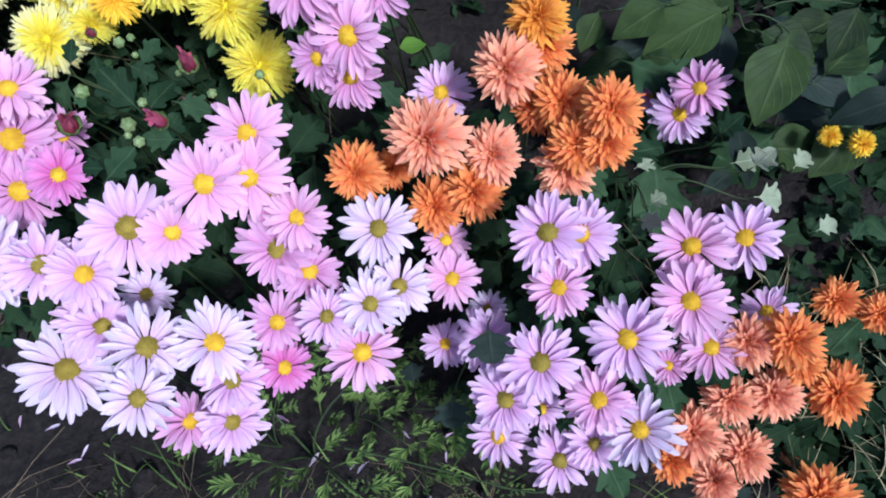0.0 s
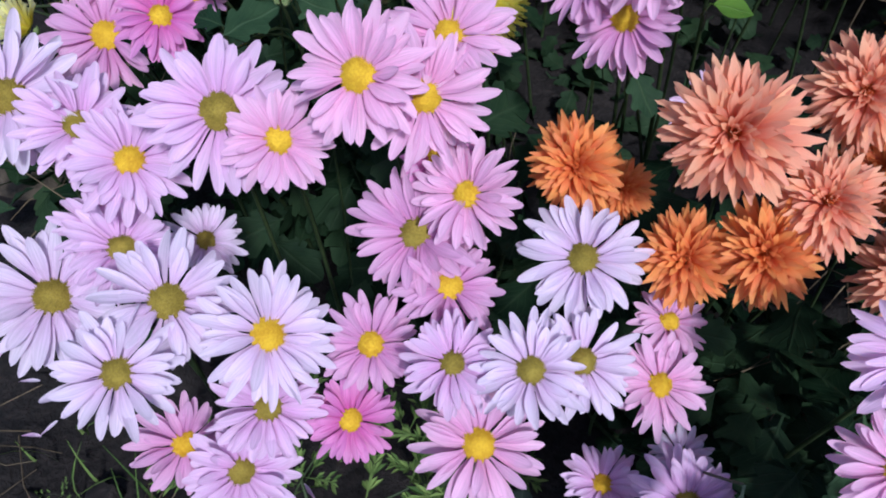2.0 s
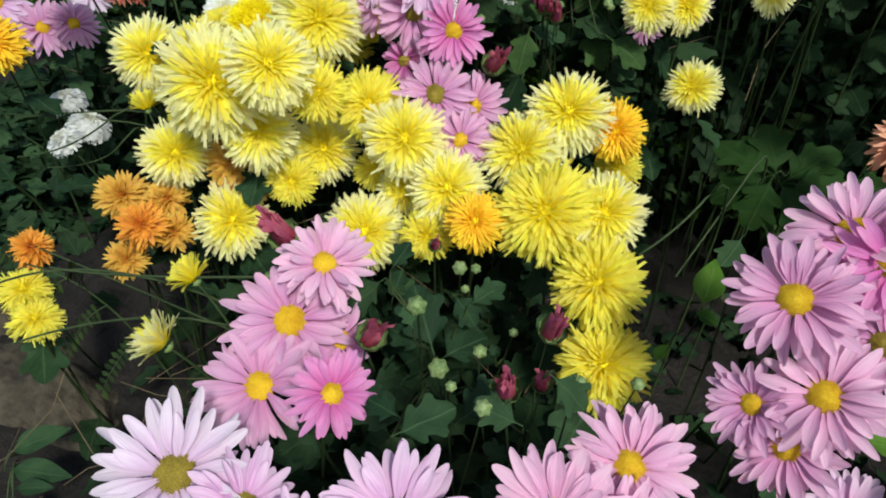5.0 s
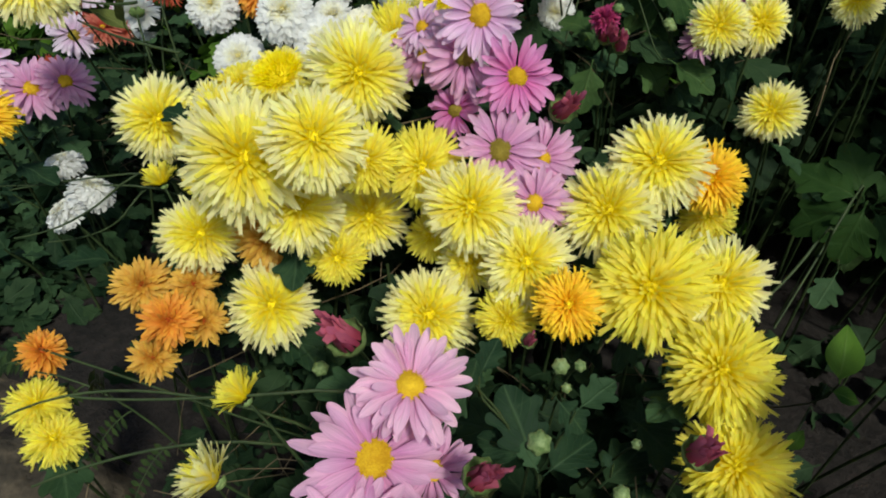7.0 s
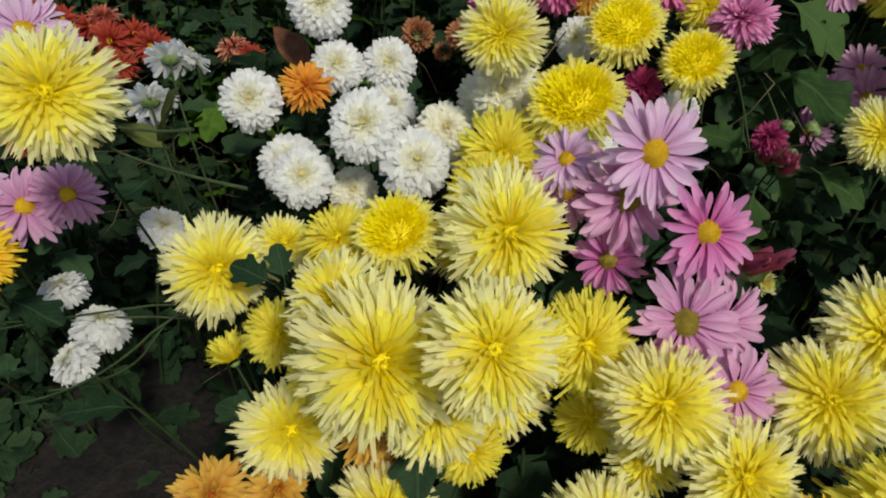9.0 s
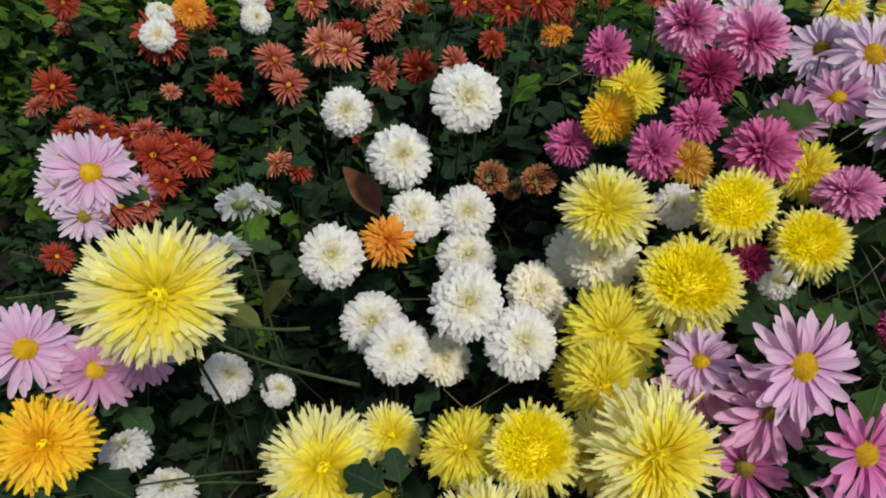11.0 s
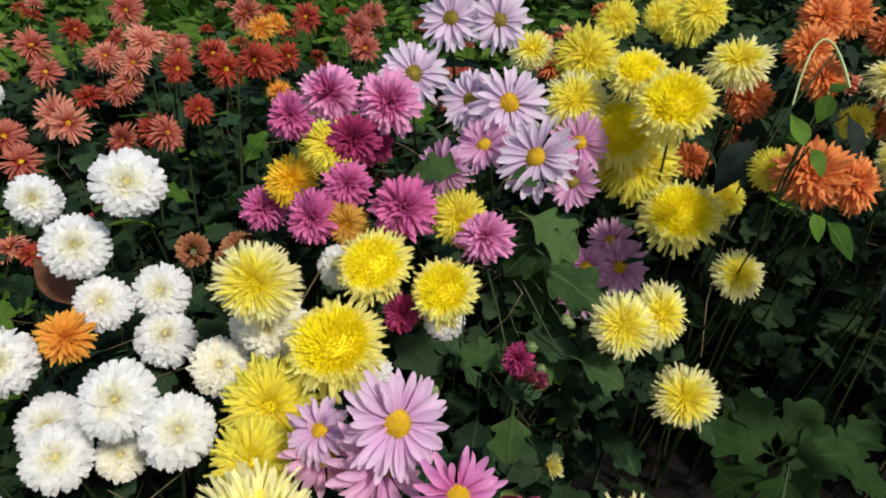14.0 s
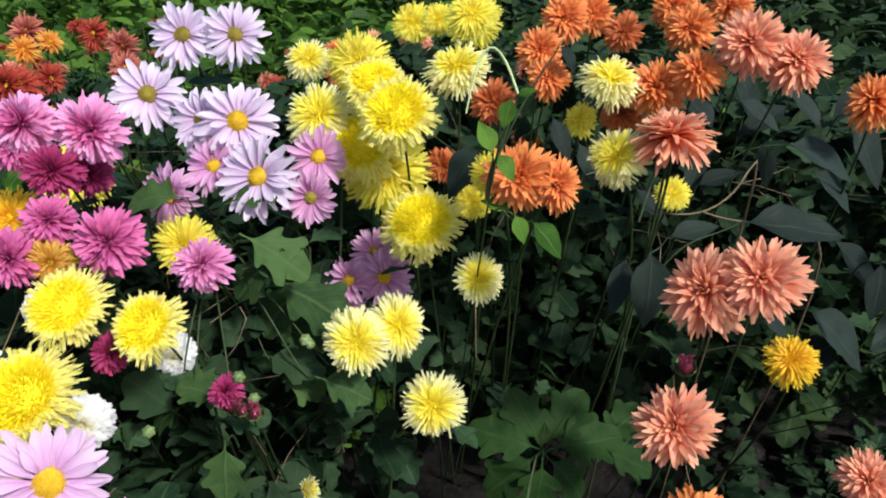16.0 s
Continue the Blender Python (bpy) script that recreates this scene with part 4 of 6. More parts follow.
double("bronze", -0.606, 0.494, 0.292, 0.0220, 48, -39)
double("bronze", -0.572, 0.511, 0.292, 0.0194, 47, -34)
double("amber", -0.566, 0.476, 0.286, 0.0210, 52, -36)
double("bronze", -0.582, 0.466, 0.251, 0.0182, 48, -46)
double("bronze", -0.557, 0.499, 0.270, 0.0185, 51, -37)
spider("yellow", -0.447, 0.557, 0.402, 0.0240, 67, -43)
spider("yellow", -0.471, 0.550, 0.320, 0.0222, 72, -57)
spider("lemon", -0.378, 0.569, 0.335, 0.0220, 59, -75)
spider("yellow", -0.338, 0.532, 0.327, 0.0196, 67, -74)
double("bronze", -0.527, 0.544, 0.324, 0.0240, 66, -48)
double("bronze", -0.518, 0.547, 0.302, 0.0205, 63, -48)
spider("gold", -0.827, 0.556, 0.357, 0.0309, 52, -44)
spider("yellow", -0.237, 0.669, 0.353, 0.0213, 72, -85)
spider("lemon", -0.737, 0.576, 0.480, 0.0403, 60, -47)
spider("lemon", -0.526, 0.757, 0.492, 0.0301, 62, -96)
spider("canary", -0.466, 0.733, 0.466, 0.0346, 33, -98)
spider("canary", -0.446, 0.771, 0.506, 0.0268, 46, -93)
spider("canary", -0.398, 0.769, 0.491, 0.0251, 41, -107)
spider("yellow", -0.505, 0.710, 0.427, 0.0327, 56, -81)
spider("yellow", -0.570, 0.590, 0.420, 0.0222, 29, -90)
spider("lemon", -0.618, 0.614, 0.389, 0.0202, 26, -62)
spider("lemon", -0.545, 0.537, 0.423, 0.0262, 34, -84)
spider("yellow", -0.620, 0.597, 0.324, 0.0243, 46, -67)
spider("yellow", -0.559, 0.536, 0.365, 0.0154, 45, -75)
spider("lemon", -0.503, 0.615, 0.413, 0.0227, 59, -101)
spider("yellow", -0.515, 0.708, 0.388, 0.0242, 68, -92)
spider("yellow", -0.413, 0.583, 0.338, 0.0198, 50, -98)
spider("yellow", -0.504, 0.667, 0.421, 0.0276, 44, -86)
spider("yellow", -0.530, 1.008, 0.504, 0.0320, 52, -74)
spider("gold", -0.541, 0.903, 0.507, 0.0229, 64, -85)
spider("yellow", -0.393, 0.853, 0.505, 0.0232, 63, -94)
spider("bronze", -0.476, 0.825, 0.507, 0.0173, 76, -84)
spider("yellow", -0.274, 1.163, 0.572, 0.0369, 60, -106)
spider("canary", -0.251, 0.966, 0.602, 0.0278, 27, -92)
spider("lemon", -0.301, 0.976, 0.571, 0.0310, 37, -104)
spider("canary", -0.233, 0.904, 0.593, 0.0323, 43, -107)
spider("canary", -0.263, 0.956, 0.550, 0.0384, 39, -102)
spider("yellow", -0.243, 0.956, 0.524, 0.0392, 67, -94)
spider("canary", -0.214, 0.893, 0.504, 0.0334, 38, -103)
spider("lemon", -0.169, 0.863, 0.467, 0.0205, 48, -104)
spider("lemon", -0.185, 0.927, 0.623, 0.0256, 25, -115)
spider("lemon", -0.060, 0.926, 0.614, 0.0256, 22, -70)
spider("lemon", -0.069, 0.869, 0.568, 0.0251, 51, -147)
spider("lemon", -0.333, 1.198, 0.569, 0.0266, 41, -91)
spider("yellow", -0.207, 1.403, 0.577, 0.0307, 56, -100)
spider("yellow", -0.127, 1.347, 0.590, 0.0395, 59, -109)
spider("yellow", -0.168, 0.933, 0.503, 0.0167, 60, -107)
spider("yellow", -0.165, 0.866, 0.555, 0.0169, 66, -126)
spider("yellow", -0.080, 0.938, 0.574, 0.0149, 64, -131)
spider("yellow", 0.002, 0.912, 0.518, 0.0155, 46, -103)
spider("gold", 0.069, 0.800, 0.426, 0.0211, 29, -153)
goblet("lemon", -0.307, 0.781, 0.326, 0.0130, 70, -20)
spider("yellow", -0.145, 1.196, 0.620, 0.0284, 54, -91)
spider("yellow", -0.180, 1.256, 0.604, 0.0208, 60, -97)
# second lilac cluster
daisy("mauve", -0.376, 0.610, 0.401, 0.0330, 58, -64, "olive")
daisy("mauve", -0.353, 0.633, 0.389, 0.0300, 62, -54, "yellow")
daisy("mauve", -0.344, 0.593, 0.378, 0.0260, 57, -68, "yellow")
daisy("rose", -0.376, 0.634, 0.444, 0.0287, 66, -65, "yellow")
daisy("mauve", -0.419, 0.650, 0.446, 0.0344, 75, -62, "olive")
daisy("lilac", -0.411, 0.653, 0.474, 0.0333, 65, -61, "yellow")
daisy("mauve", -0.455, 0.660, 0.438, 0.0263, 68, -73, "yellow")
daisy("rose", -0.423, 0.643, 0.407, 0.0230, 60, -105, "olive")
daisy("lilac", -0.458, 0.661, 0.457, 0.0214, 51, -106, "yellow")
daisy("mauve", -0.861, 0.636, 0.343, 0.0330, 49, -38, "yellow")
daisy("mauve", -0.840, 0.659, 0.346, 0.0293, 51, -25, "yellow")
daisy("lilac", -0.896, 0.614, 0.368, 0.0349, 57, -41, "yellow")
daisy("lilac", -0.970, 0.776, 0.424, 0.0419, 52, -37, "yellow")
daisy("pale", -1.195, 1.013, 0.307, 0.0374, 61, -39, "olive")
daisy("pale", -1.211, 0.955, 0.283, 0.0345, 58, -37, "olive")
daisy("pale", -1.174, 0.948, 0.254, 0.0374, 64, -43, "olive")
daisy("pale", -1.242, 1.000, 0.304, 0.0329, 61, -46, "olive")
daisy("lilac", -1.130, 1.010, 0.274, 0.0254, 63, -33, "olive")
# whites
pompon("white", -0.643, 0.827, 0.530, 0.0274, 63, -65)
pompon("white", -0.779, 0.901, 0.475, 0.0240, 60, -60)
pompon("white", -0.694, 0.823, 0.475, 0.0268, 56, -60)
pompon("white", -0.720, 0.744, 0.417, 0.0258, 53, -65)
pompon("white", -0.676, 0.812, 0.431, 0.0235, 46, -69)
pompon("white", -0.639, 0.837, 0.429, 0.0242, 51, -73)
pompon("white", -0.630, 0.817, 0.401, 0.0254, 31, -64)
pompon("white", -0.596, 0.687, 0.443, 0.0252, 51, -67)
pompon("white", -0.556, 0.684, 0.426, 0.0244, 44, -60)
pompon("white", -0.677, 0.722, 0.382, 0.0249, 42, -70)
pompon("white", -0.637, 0.674, 0.402, 0.0228, 46, -63)
pompon("cream", -0.612, 0.701, 0.381, 0.0188, 48, -72)
pompon("cream", -0.563, 0.766, 0.413, 0.0235, 46, -74)
pompon("cream", -0.551, 0.791, 0.382, 0.0201, 57, -56)
pompon("white", -1.274, 1.261, 0.412, 0.0271, 60, -42)
turned_white(-0.836, 0.800, 0.412, 0.0215, 62, 128)
turned_white(-0.827, 0.815, 0.412, 0.0215, 40, 60)
turned_white(-0.823, 0.751, 0.393, 0.0225, 60, 132)
pompon("white", -0.835, 0.748, 0.268, 0.0211, 12, -59)
pompon("white", -0.769, 0.737, 0.273, 0.0155, 33, -14)
pompon("white", -1.136, 1.324, 0.477, 0.0210, 43, -32)
pompon("white", -1.123, 1.311, 0.448, 0.0245, 57, -41)
pompon("white", -1.296, 1.300, 0.442, 0.0242, 22, -34)
pompon("white", -0.858, 0.639, 0.267, 0.0211, 19, 178)
pompon("white", -0.803, 0.626, 0.257, 0.0232, 20, 59)
pompon("white", -0.800, 0.581, 0.254, 0.0191, 33, -146)
pompon("white", -0.808, 0.721, 0.290, 0.0215, 31, -19)
pompon("white", -0.851, 0.783, 0.365, 0.0140, 36, -21)
pompon("cream", -0.522, 0.764, 0.449, 0.0264, 68, -91)
pompon("cream", -0.539, 0.787, 0.432, 0.0246, 63, -89)
pompon("white", -0.481, 0.804, 0.483, 0.0171, 56, -105)
pompon("white", -0.399, 0.806, 0.438, 0.0166, 70, -88)
pompon("white", -0.451, 0.761, 0.415, 0.0200, 70, -80)
double("amber", -0.685, 0.774, 0.423, 0.0215, 46, -61)
globe("tan", -0.634, 0.895, 0.438, 0.0174, 49, -67)
globe("tan", -0.590, 0.894, 0.445, 0.0171, 49, -70)
globe("tan", -0.618, 0.925, 0.414, 0.0108, 58, -65)
# magenta
pompon("magenta", -0.556, 0.961, 0.546, 0.0222, 68, -85)
pompon("rose", -0.498, 0.875, 0.594, 0.0237, 60, -100)
pompon("rose", -0.450, 0.873, 0.588, 0.0254, 72, -82)
pompon("crimson", -0.475, 0.854, 0.565, 0.0197, 65, -86)
pompon("magenta", -0.570, 0.910, 0.477, 0.0214, 52, -78)
pompon("magenta", -0.502, 0.820, 0.513, 0.0213, 72, -98)
pompon("magenta", -0.477, 0.837, 0.535, 0.0192, 62, -80)
pompon("magenta", -0.432, 0.818, 0.527, 0.0251, 65, -90)
pompon("pink", -0.373, 0.819, 0.509, 0.0212, 48, -107)
pompon("crimson", -0.428, 0.775, 0.465, 0.0147, 60, -99)
pompon("crimson", -0.467, 0.893, 0.547, 0.0181, 75, -76)
# lilac, far
daisy("pale", -0.416, 1.012, 0.628, 0.0304, 64, -89, "olive")
daisy("pale", -0.372, 1.015, 0.628, 0.0304, 64, -77, "olive")
daisy("pale", -0.446, 0.988, 0.583, 0.0345, 52, -78, "olive")
daisy("pale", -0.359, 0.929, 0.577, 0.0352, 58, -75, "yellow")
daisy("pale", -0.392, 0.946, 0.573, 0.0286, 65, -104, "olive")
daisy("mauve", -0.378, 0.910, 0.546, 0.0275, 53, -110, "yellow")
daisy("pale", -0.337, 0.874, 0.551, 0.0345, 61, -111, "yellow")
daisy("mauve", -0.298, 0.932, 0.545, 0.0278, 65, -93, "yellow")
daisy("mauve", -0.409, 0.889, 0.530, 0.0264, 72, -117, "yellow")
daisy("mauve", -0.303, 0.904, 0.520, 0.0246, 79, -95, "olive")
daisy("mauve", -0.278, 0.929, 0.428, 0.0240, 55, -115, "yellow")
daisy("mauve", -0.255, 0.952, 0.445, 0.0244, 48, -95, "yellow")
daisy("mauve", -0.246, 0.937, 0.426, 0.0295, 59, -81, "yellow")
daisy("mauve", -0.282, 0.931, 0.393, 0.0225, 68, -105, "yellow")
# orange right
double("orange", -0.148, 0.836, 0.566, 0.0265, 60, -113)
double("orange", -0.120, 0.831, 0.561, 0.0200, 60, -89)
double("salmon", -0.030, 0.862, 0.593, 0.0324, 12, 101)
double("orange", -0.016, 0.944, 0.603, 0.0265, 48, -123)
double("orange", 0.010, 0.925, 0.619, 0.0218, 46, -108)
double("salmon", 0.040, 0.912, 0.645, 0.0279, 56, -118)
double("salmon", 0.075, 0.900, 0.635, 0.0260, 47, -107)
double("salmon", -0.037, 0.757, 0.516, 0.0302, 60, -137)
double("salmon", -0.007, 0.744, 0.533, 0.0283, 51, -123)
double("salmon", -0.037, 0.754, 0.403, 0.0307, 53, -125)
double("orange", -0.067, 1.071, 0.637, 0.0242, 60, -101)
double("orange", 0.041, 1.029, 0.635, 0.0242, 63, -112)
double("orange", 0.164, 0.924, 0.596, 0.0245, 49, -134)
double("orange", -0.107, 0.991, 0.622, 0.0208, 64, -105)
double("orange", -0.105, 0.956, 0.606, 0.0190, 57, -102)
double("orange", 0.040, 1.074, 0.646, 0.0233, 67, -118)
double("orange", -0.035, 1.088, 0.637, 0.0215, 64, -105)
double("rust", -0.014, 1.054, 0.625, 0.0196, 69, -109)
double("rust", -0.146, 0.995, 0.574, 0.0216, 73, -102)
double("salmon", 0.088, 0.711, 0.389, 0.0219, 37, -123)
double("rust", -0.190, 0.977, 0.519, 0.0177, 73, -98)
double("rust", -0.033, 0.968, 0.571, 0.0201, 66, -106)
double("orange", 0.106, 1.095, 0.645, 0.0230, 66, -123)
double("orange", -0.022, 0.722, 0.338, 0.0290, 39, -132)
# red daisies, far
red_daisy("brick", -1.069, 1.360, 0.506, 0.0304, 66, -57)
red_daisy("brick", -1.047, 1.345, 0.471, 0.0304, 74, -58)
red_daisy("salmon", -0.947, 1.345, 0.500, 0.0294, 65, -69)
red_daisy("salmon", -0.901, 1.317, 0.471, 0.0271, 75, -66)
red_daisy("salmon", -0.883, 1.346, 0.523, 0.0287, 57, -62)
red_daisy("red", -0.692, 1.164, 0.534, 0.0271, 77, -75)
red_daisy("red", -0.736, 1.131, 0.540, 0.0198, 66, -71)
red_daisy("brick", -0.768, 1.206, 0.544, 0.0201, 64, -69)
red_daisy("red", -0.681, 1.051, 0.519, 0.0193, 54, -79)
red_daisy("red", -0.815, 1.209, 0.433, 0.0324, 72, -69)
red_daisy("brick", -0.869, 1.214, 0.418, 0.0285, 64, -74)
red_daisy("brick", -1.044, 1.222, 0.411, 0.0348, 63, -73)
red_daisy("brick", -1.006, 1.191, 0.388, 0.0324, 62, -59)
red_daisy("salmon", -0.975, 1.240, 0.439, 0.0344, 60, -63)
red_daisy("red", -1.085, 1.154, 0.379, 0.0272, 44, -55)
red_daisy("brick", -0.915, 1.306, 0.458, 0.0254, 60, -67)
red_daisy("red", -1.384, 1.193, 0.458, 0.0356, 71, -40)
red_daisy("amber", -1.470, 1.276, 0.474, 0.0366, 70, -43)
red_daisy("red", -1.405, 1.159, 0.334, 0.0351, 59, -35)
spider("amber", -1.259, 1.328, 0.439, 0.0298, 62, -53)
red_daisy("red", -1.295, 1.291, 0.401, 0.0481, 72, -52)
red_daisy("red", -1.255, 1.351, 0.421, 0.0286, 67, -48)
red_daisy("red", -1.294, 1.070, 0.308, 0.0290, 53, -35)
red_daisy("red", -1.269, 1.104, 0.308, 0.0297, 52, -43)
red_daisy("red", -1.126, 1.035, 0.316, 0.0314, 52, -45)
red_daisy("red", -1.087, 1.007, 0.298, 0.0306, 54, -38)
red_daisy("red", -1.198, 1.083, 0.313, 0.0302, 54, -42)
red_daisy("red", -1.086, 1.065, 0.306, 0.0291, 56, -34)
red_daisy("brick", -1.131, 0.967, 0.269, 0.0316, 58, -41)
red_daisy("red", -1.215, 1.015, 0.271, 0.0276, 51, -36)
red_daisy("brick", -1.121, 1.003, 0.257, 0.0269, 57, -36)
red_daisy("red", -1.127, 1.086, 0.312, 0.0283, 52, -50)
red_daisy("red", -1.181, 0.900, 0.219, 0.0280, 53, -52)
red_daisy("brick", -0.715, 1.042, 0.494, 0.0270, 56, -60)
red_daisy("brick", -0.972, 1.378, 0.488, 0.0269, 64, -56)
red_daisy("salmon", -0.892, 1.321, 0.498, 0.0270, 56, -57)
red_daisy("salmon", -0.906, 1.395, 0.516, 0.0320, 60, -55)
red_daisy("brick", -1.006, 1.532, 0.533, 0.0338, 62, -57)
red_daisy("red", -0.657, 1.163, 0.546, 0.0262, 69, -68)
red_daisy("red", -0.722, 1.200, 0.544, 0.0232, 70, -66)
red_daisy("amber", -0.682, 1.340, 0.559, 0.0218, 50, -64)
red_daisy("brick", -0.773, 1.463, 0.550, 0.0297, 59, -67)
red_daisy("red", -0.677, 1.464, 0.547, 0.0297, 63, -66)
red_daisy("brick", -0.585, 1.530, 0.543, 0.0314, 58, -78)
red_daisy("red", -1.055, 1.455, 0.513, 0.0303, 67, -49)
red_daisy("salmon", -0.900, 1.154, 0.459, 0.0275, 59, -54)
red_daisy("red", -0.654, 1.186, 0.542, 0.0269, 66, -55)
red_daisy("red", -0.630, 1.211, 0.542, 0.0237, 67, -56)
red_daisy("amber", -0.683, 1.268, 0.563, 0.0193, 55, -60)
red_daisy("brick", -0.543, 1.210, 0.578, 0.0260, 70, -70)
red_daisy("brick", -0.522, 1.152, 0.569, 0.0208, 76, -66)
red_daisy("amber", -0.638, 1.187, 0.506, 0.0181, 35, -79)
red_daisy("amber", -0.621, 1.134, 0.521, 0.0169, 31, -80)
# buds
bud("green", -0.286, 0.416, 0.369, 0.0057, 39, -70)
bud("green", -0.294, 0.494, 0.341, 0.0049, 42, -73)
bud("green", -0.284, 0.498, 0.342, 0.0035, 40, -56)
bud("green", -0.289, 0.496, 0.324, 0.0031, 35, -65)
bud("green", -0.249, 0.386, 0.354, 0.0031, 25, -64)
bud("green", -0.224, 0.364, 0.374, 0.0042, 32, -73)
bud("green", -0.247, 0.418, 0.353, 0.0040, 22, -71)
bud("green", -0.192, 0.423, 0.354, 0.0039, 27, -72)
bud("green", -0.165, 0.453, 0.340, 0.0041, 27, -85)
bud("crimson", -0.306, 0.405, 0.348, 0.0112, 30, -32)
bud("crimson", -0.217, 0.453, 0.357, 0.0103, 25, -57)
bud("crimson", -0.222, 0.390, 0.365, 0.0093, 24, -79)
bud("crimson", -0.211, 0.423, 0.344, 0.0072, 24, -80)
bud("crimson", -0.314, 0.496, 0.351, 0.0057, 36, -66)
bud("green", -0.466, 0.509, 0.252, 0.0061, 14, -49)
bud("green", -0.268, 0.414, 0.332, 0.0061, 43, -40)
bud("crimson", -0.341, 0.741, 0.448, 0.0090, 39, -70)
bud("crimson", -0.328, 0.740, 0.442, 0.0080, 35, -70)
bud("green", -0.328, 0.744, 0.449, 0.0040, 34, -70)
bud("crimson", -0.344, 0.648, 0.424, 0.0123, 48, -49)
pompon("crimson", -0.344, 0.741, 0.460, 0.0115, 26, -92)
bud("crimson", -0.334, 0.735, 0.448, 0.0060, 39, -72)
bud("green", -0.336, 0.745, 0.466, 0.0042, 34, -77)
bud("green", -0.400, 0.746, 0.422, 0.0044, 40, -58)
bud("green", -0.305, 0.824, 0.438, 0.0050, 36, -101)
bud("green", -0.301, 0.822, 0.435, 0.0039, 31, -105)
bud("crimson", -0.014, 0.800, 0.423, 0.0104, 31, -126)
bud("green", -0.245, 0.474, 0.323, 0.0030, 34, -72)
bud("green", -0.134, 0.528, 0.362, 0.0032, 41, -102)
double("gold", 0.354, 0.534, 0.129, 0.0117, 43, -146)
double("gold", 0.384, 0.520, 0.131, 0.0138, 51, -94)
double("gold", 0.377, 0.562, 0.127, 0.0107, 23, -142)


# ---- ground ----
def ground_mesh():
    """One sheet of soil: fine and lumpy under the plants, wide to the horizon."""
    xs = np.concatenate([[-400, -80, -20, -6], np.linspace(-3, 2.5, 90), [5, 20, 80, 400]])
    ys = np.concatenate([[-400, -80, -20, -5, -2], np.linspace(-1, 4, 90), [8, 20, 80, 400]])
    verts = []
    for y in ys:
        for x in xs:
            near = math.exp(-((x + 0.4) ** 2 + (y - 0.6) ** 2) / 12)
            z = near * (0.030 * noise.noise((x * 4, y * 4, 0)) + 0.018 * noise.noise((x * 14, y * 14, 3)))
            verts.append((x, y, FOOT + z))
    return verts, grid(len(ys), len(xs)), None


tagged(new("ground", mesh_of("ground", *ground_mesh(), SOIL)), "garden soil of a flower bed, darkened to stand for shade", "ground", kind="structure")


HEAD_XYZ = np.array(HEADS)


HOLLOWS = [(0.30, 0.50, 0.15, 0.22), (0.36, 0.66, 0.14, 0.22), (0.24, 0.60, 0.09, 0.14), (-0.80, 0.56, 0.15, 0.32), (-0.78, 0.68, 0.13, 0.26), (-0.66, 0.56, 0.09, 0.2), (0.30, 0.80, 0.15, 0.2), (0.10, 0.92, 0.18, 0.30), (0.26, 0.92, 0.16, 0.3), (-0.10, 0.68, 0.14, 0.22), (0.05, 0.76, 0.16, 0.28), (-0.06, 0.82, 0.10, 0.2), (0.16, 0.66, 0.14, 0.2), (-0.16, 0.74, 0.10, 0.18), (-0.02, 0.60, 0.12, 0.16), (-0.52, 0.48, 0.07, 0.12), (-0.86, 0.76, 0.08, 0.15)]   # sparse, shady spots: x, y, reach, how much lower


def canopy(x, y):
    """How high the leaves stand at a place: a little under the flower heads round it, lower where there are none."""
    d2 = (HEAD_XYZ[:, 0] - x) ** 2 + (HEAD_XYZ[:, 1] - y) ** 2 + 0.0008
    w = 1 / d2 ** 2.2
    near = math.sqrt(d2.min())
    top = float((w * HEAD_XYZ[:, 2]).sum() / w.sum())
    for hx, hy, reach, drop in HOLLOWS:
        top -= drop * math.exp(-((x - hx) ** 2 + (y - hy) ** 2) / reach ** 2) * min(1.0, near / 0.06)
    if y < 1.1:
        top = max(0.06, top - 2.8 * max(0.0, near - 0.04))
    return top, near


def sparse(x, y):
    """How bare a spot is, 0 to 1."""
    return max(math.exp(-((x - hx) ** 2 + (y - hy) ** 2) / reach ** 2) for hx, hy, reach, drop in HOLLOWS)


def clear(p, reach):
    """Whether a leaf at p stays out of the flower heads."""
    d = HEAD_XYZ[:, :3] - np.array(p)
    flat = np.hypot(d[:, 0], d[:, 1])
    return not np.any((flat < HEAD_XYZ[:, 3] * 1.15 + reach) & (d[:, 2] < HEAD_XYZ[:, 3] * 0.7))


def gloom(x, y):
    """The deep shady gaps: between the yellow and the salmon flowers, and below the white ones."""
    return (-0.24 < x < 0.40 and 0.56 + 0.05 * math.sin(x * 11) < y < 1.02) or (-0.98 < x < -0.64 and 0.42 < y < 0.70 + 0.04 * math.sin(x * 17))


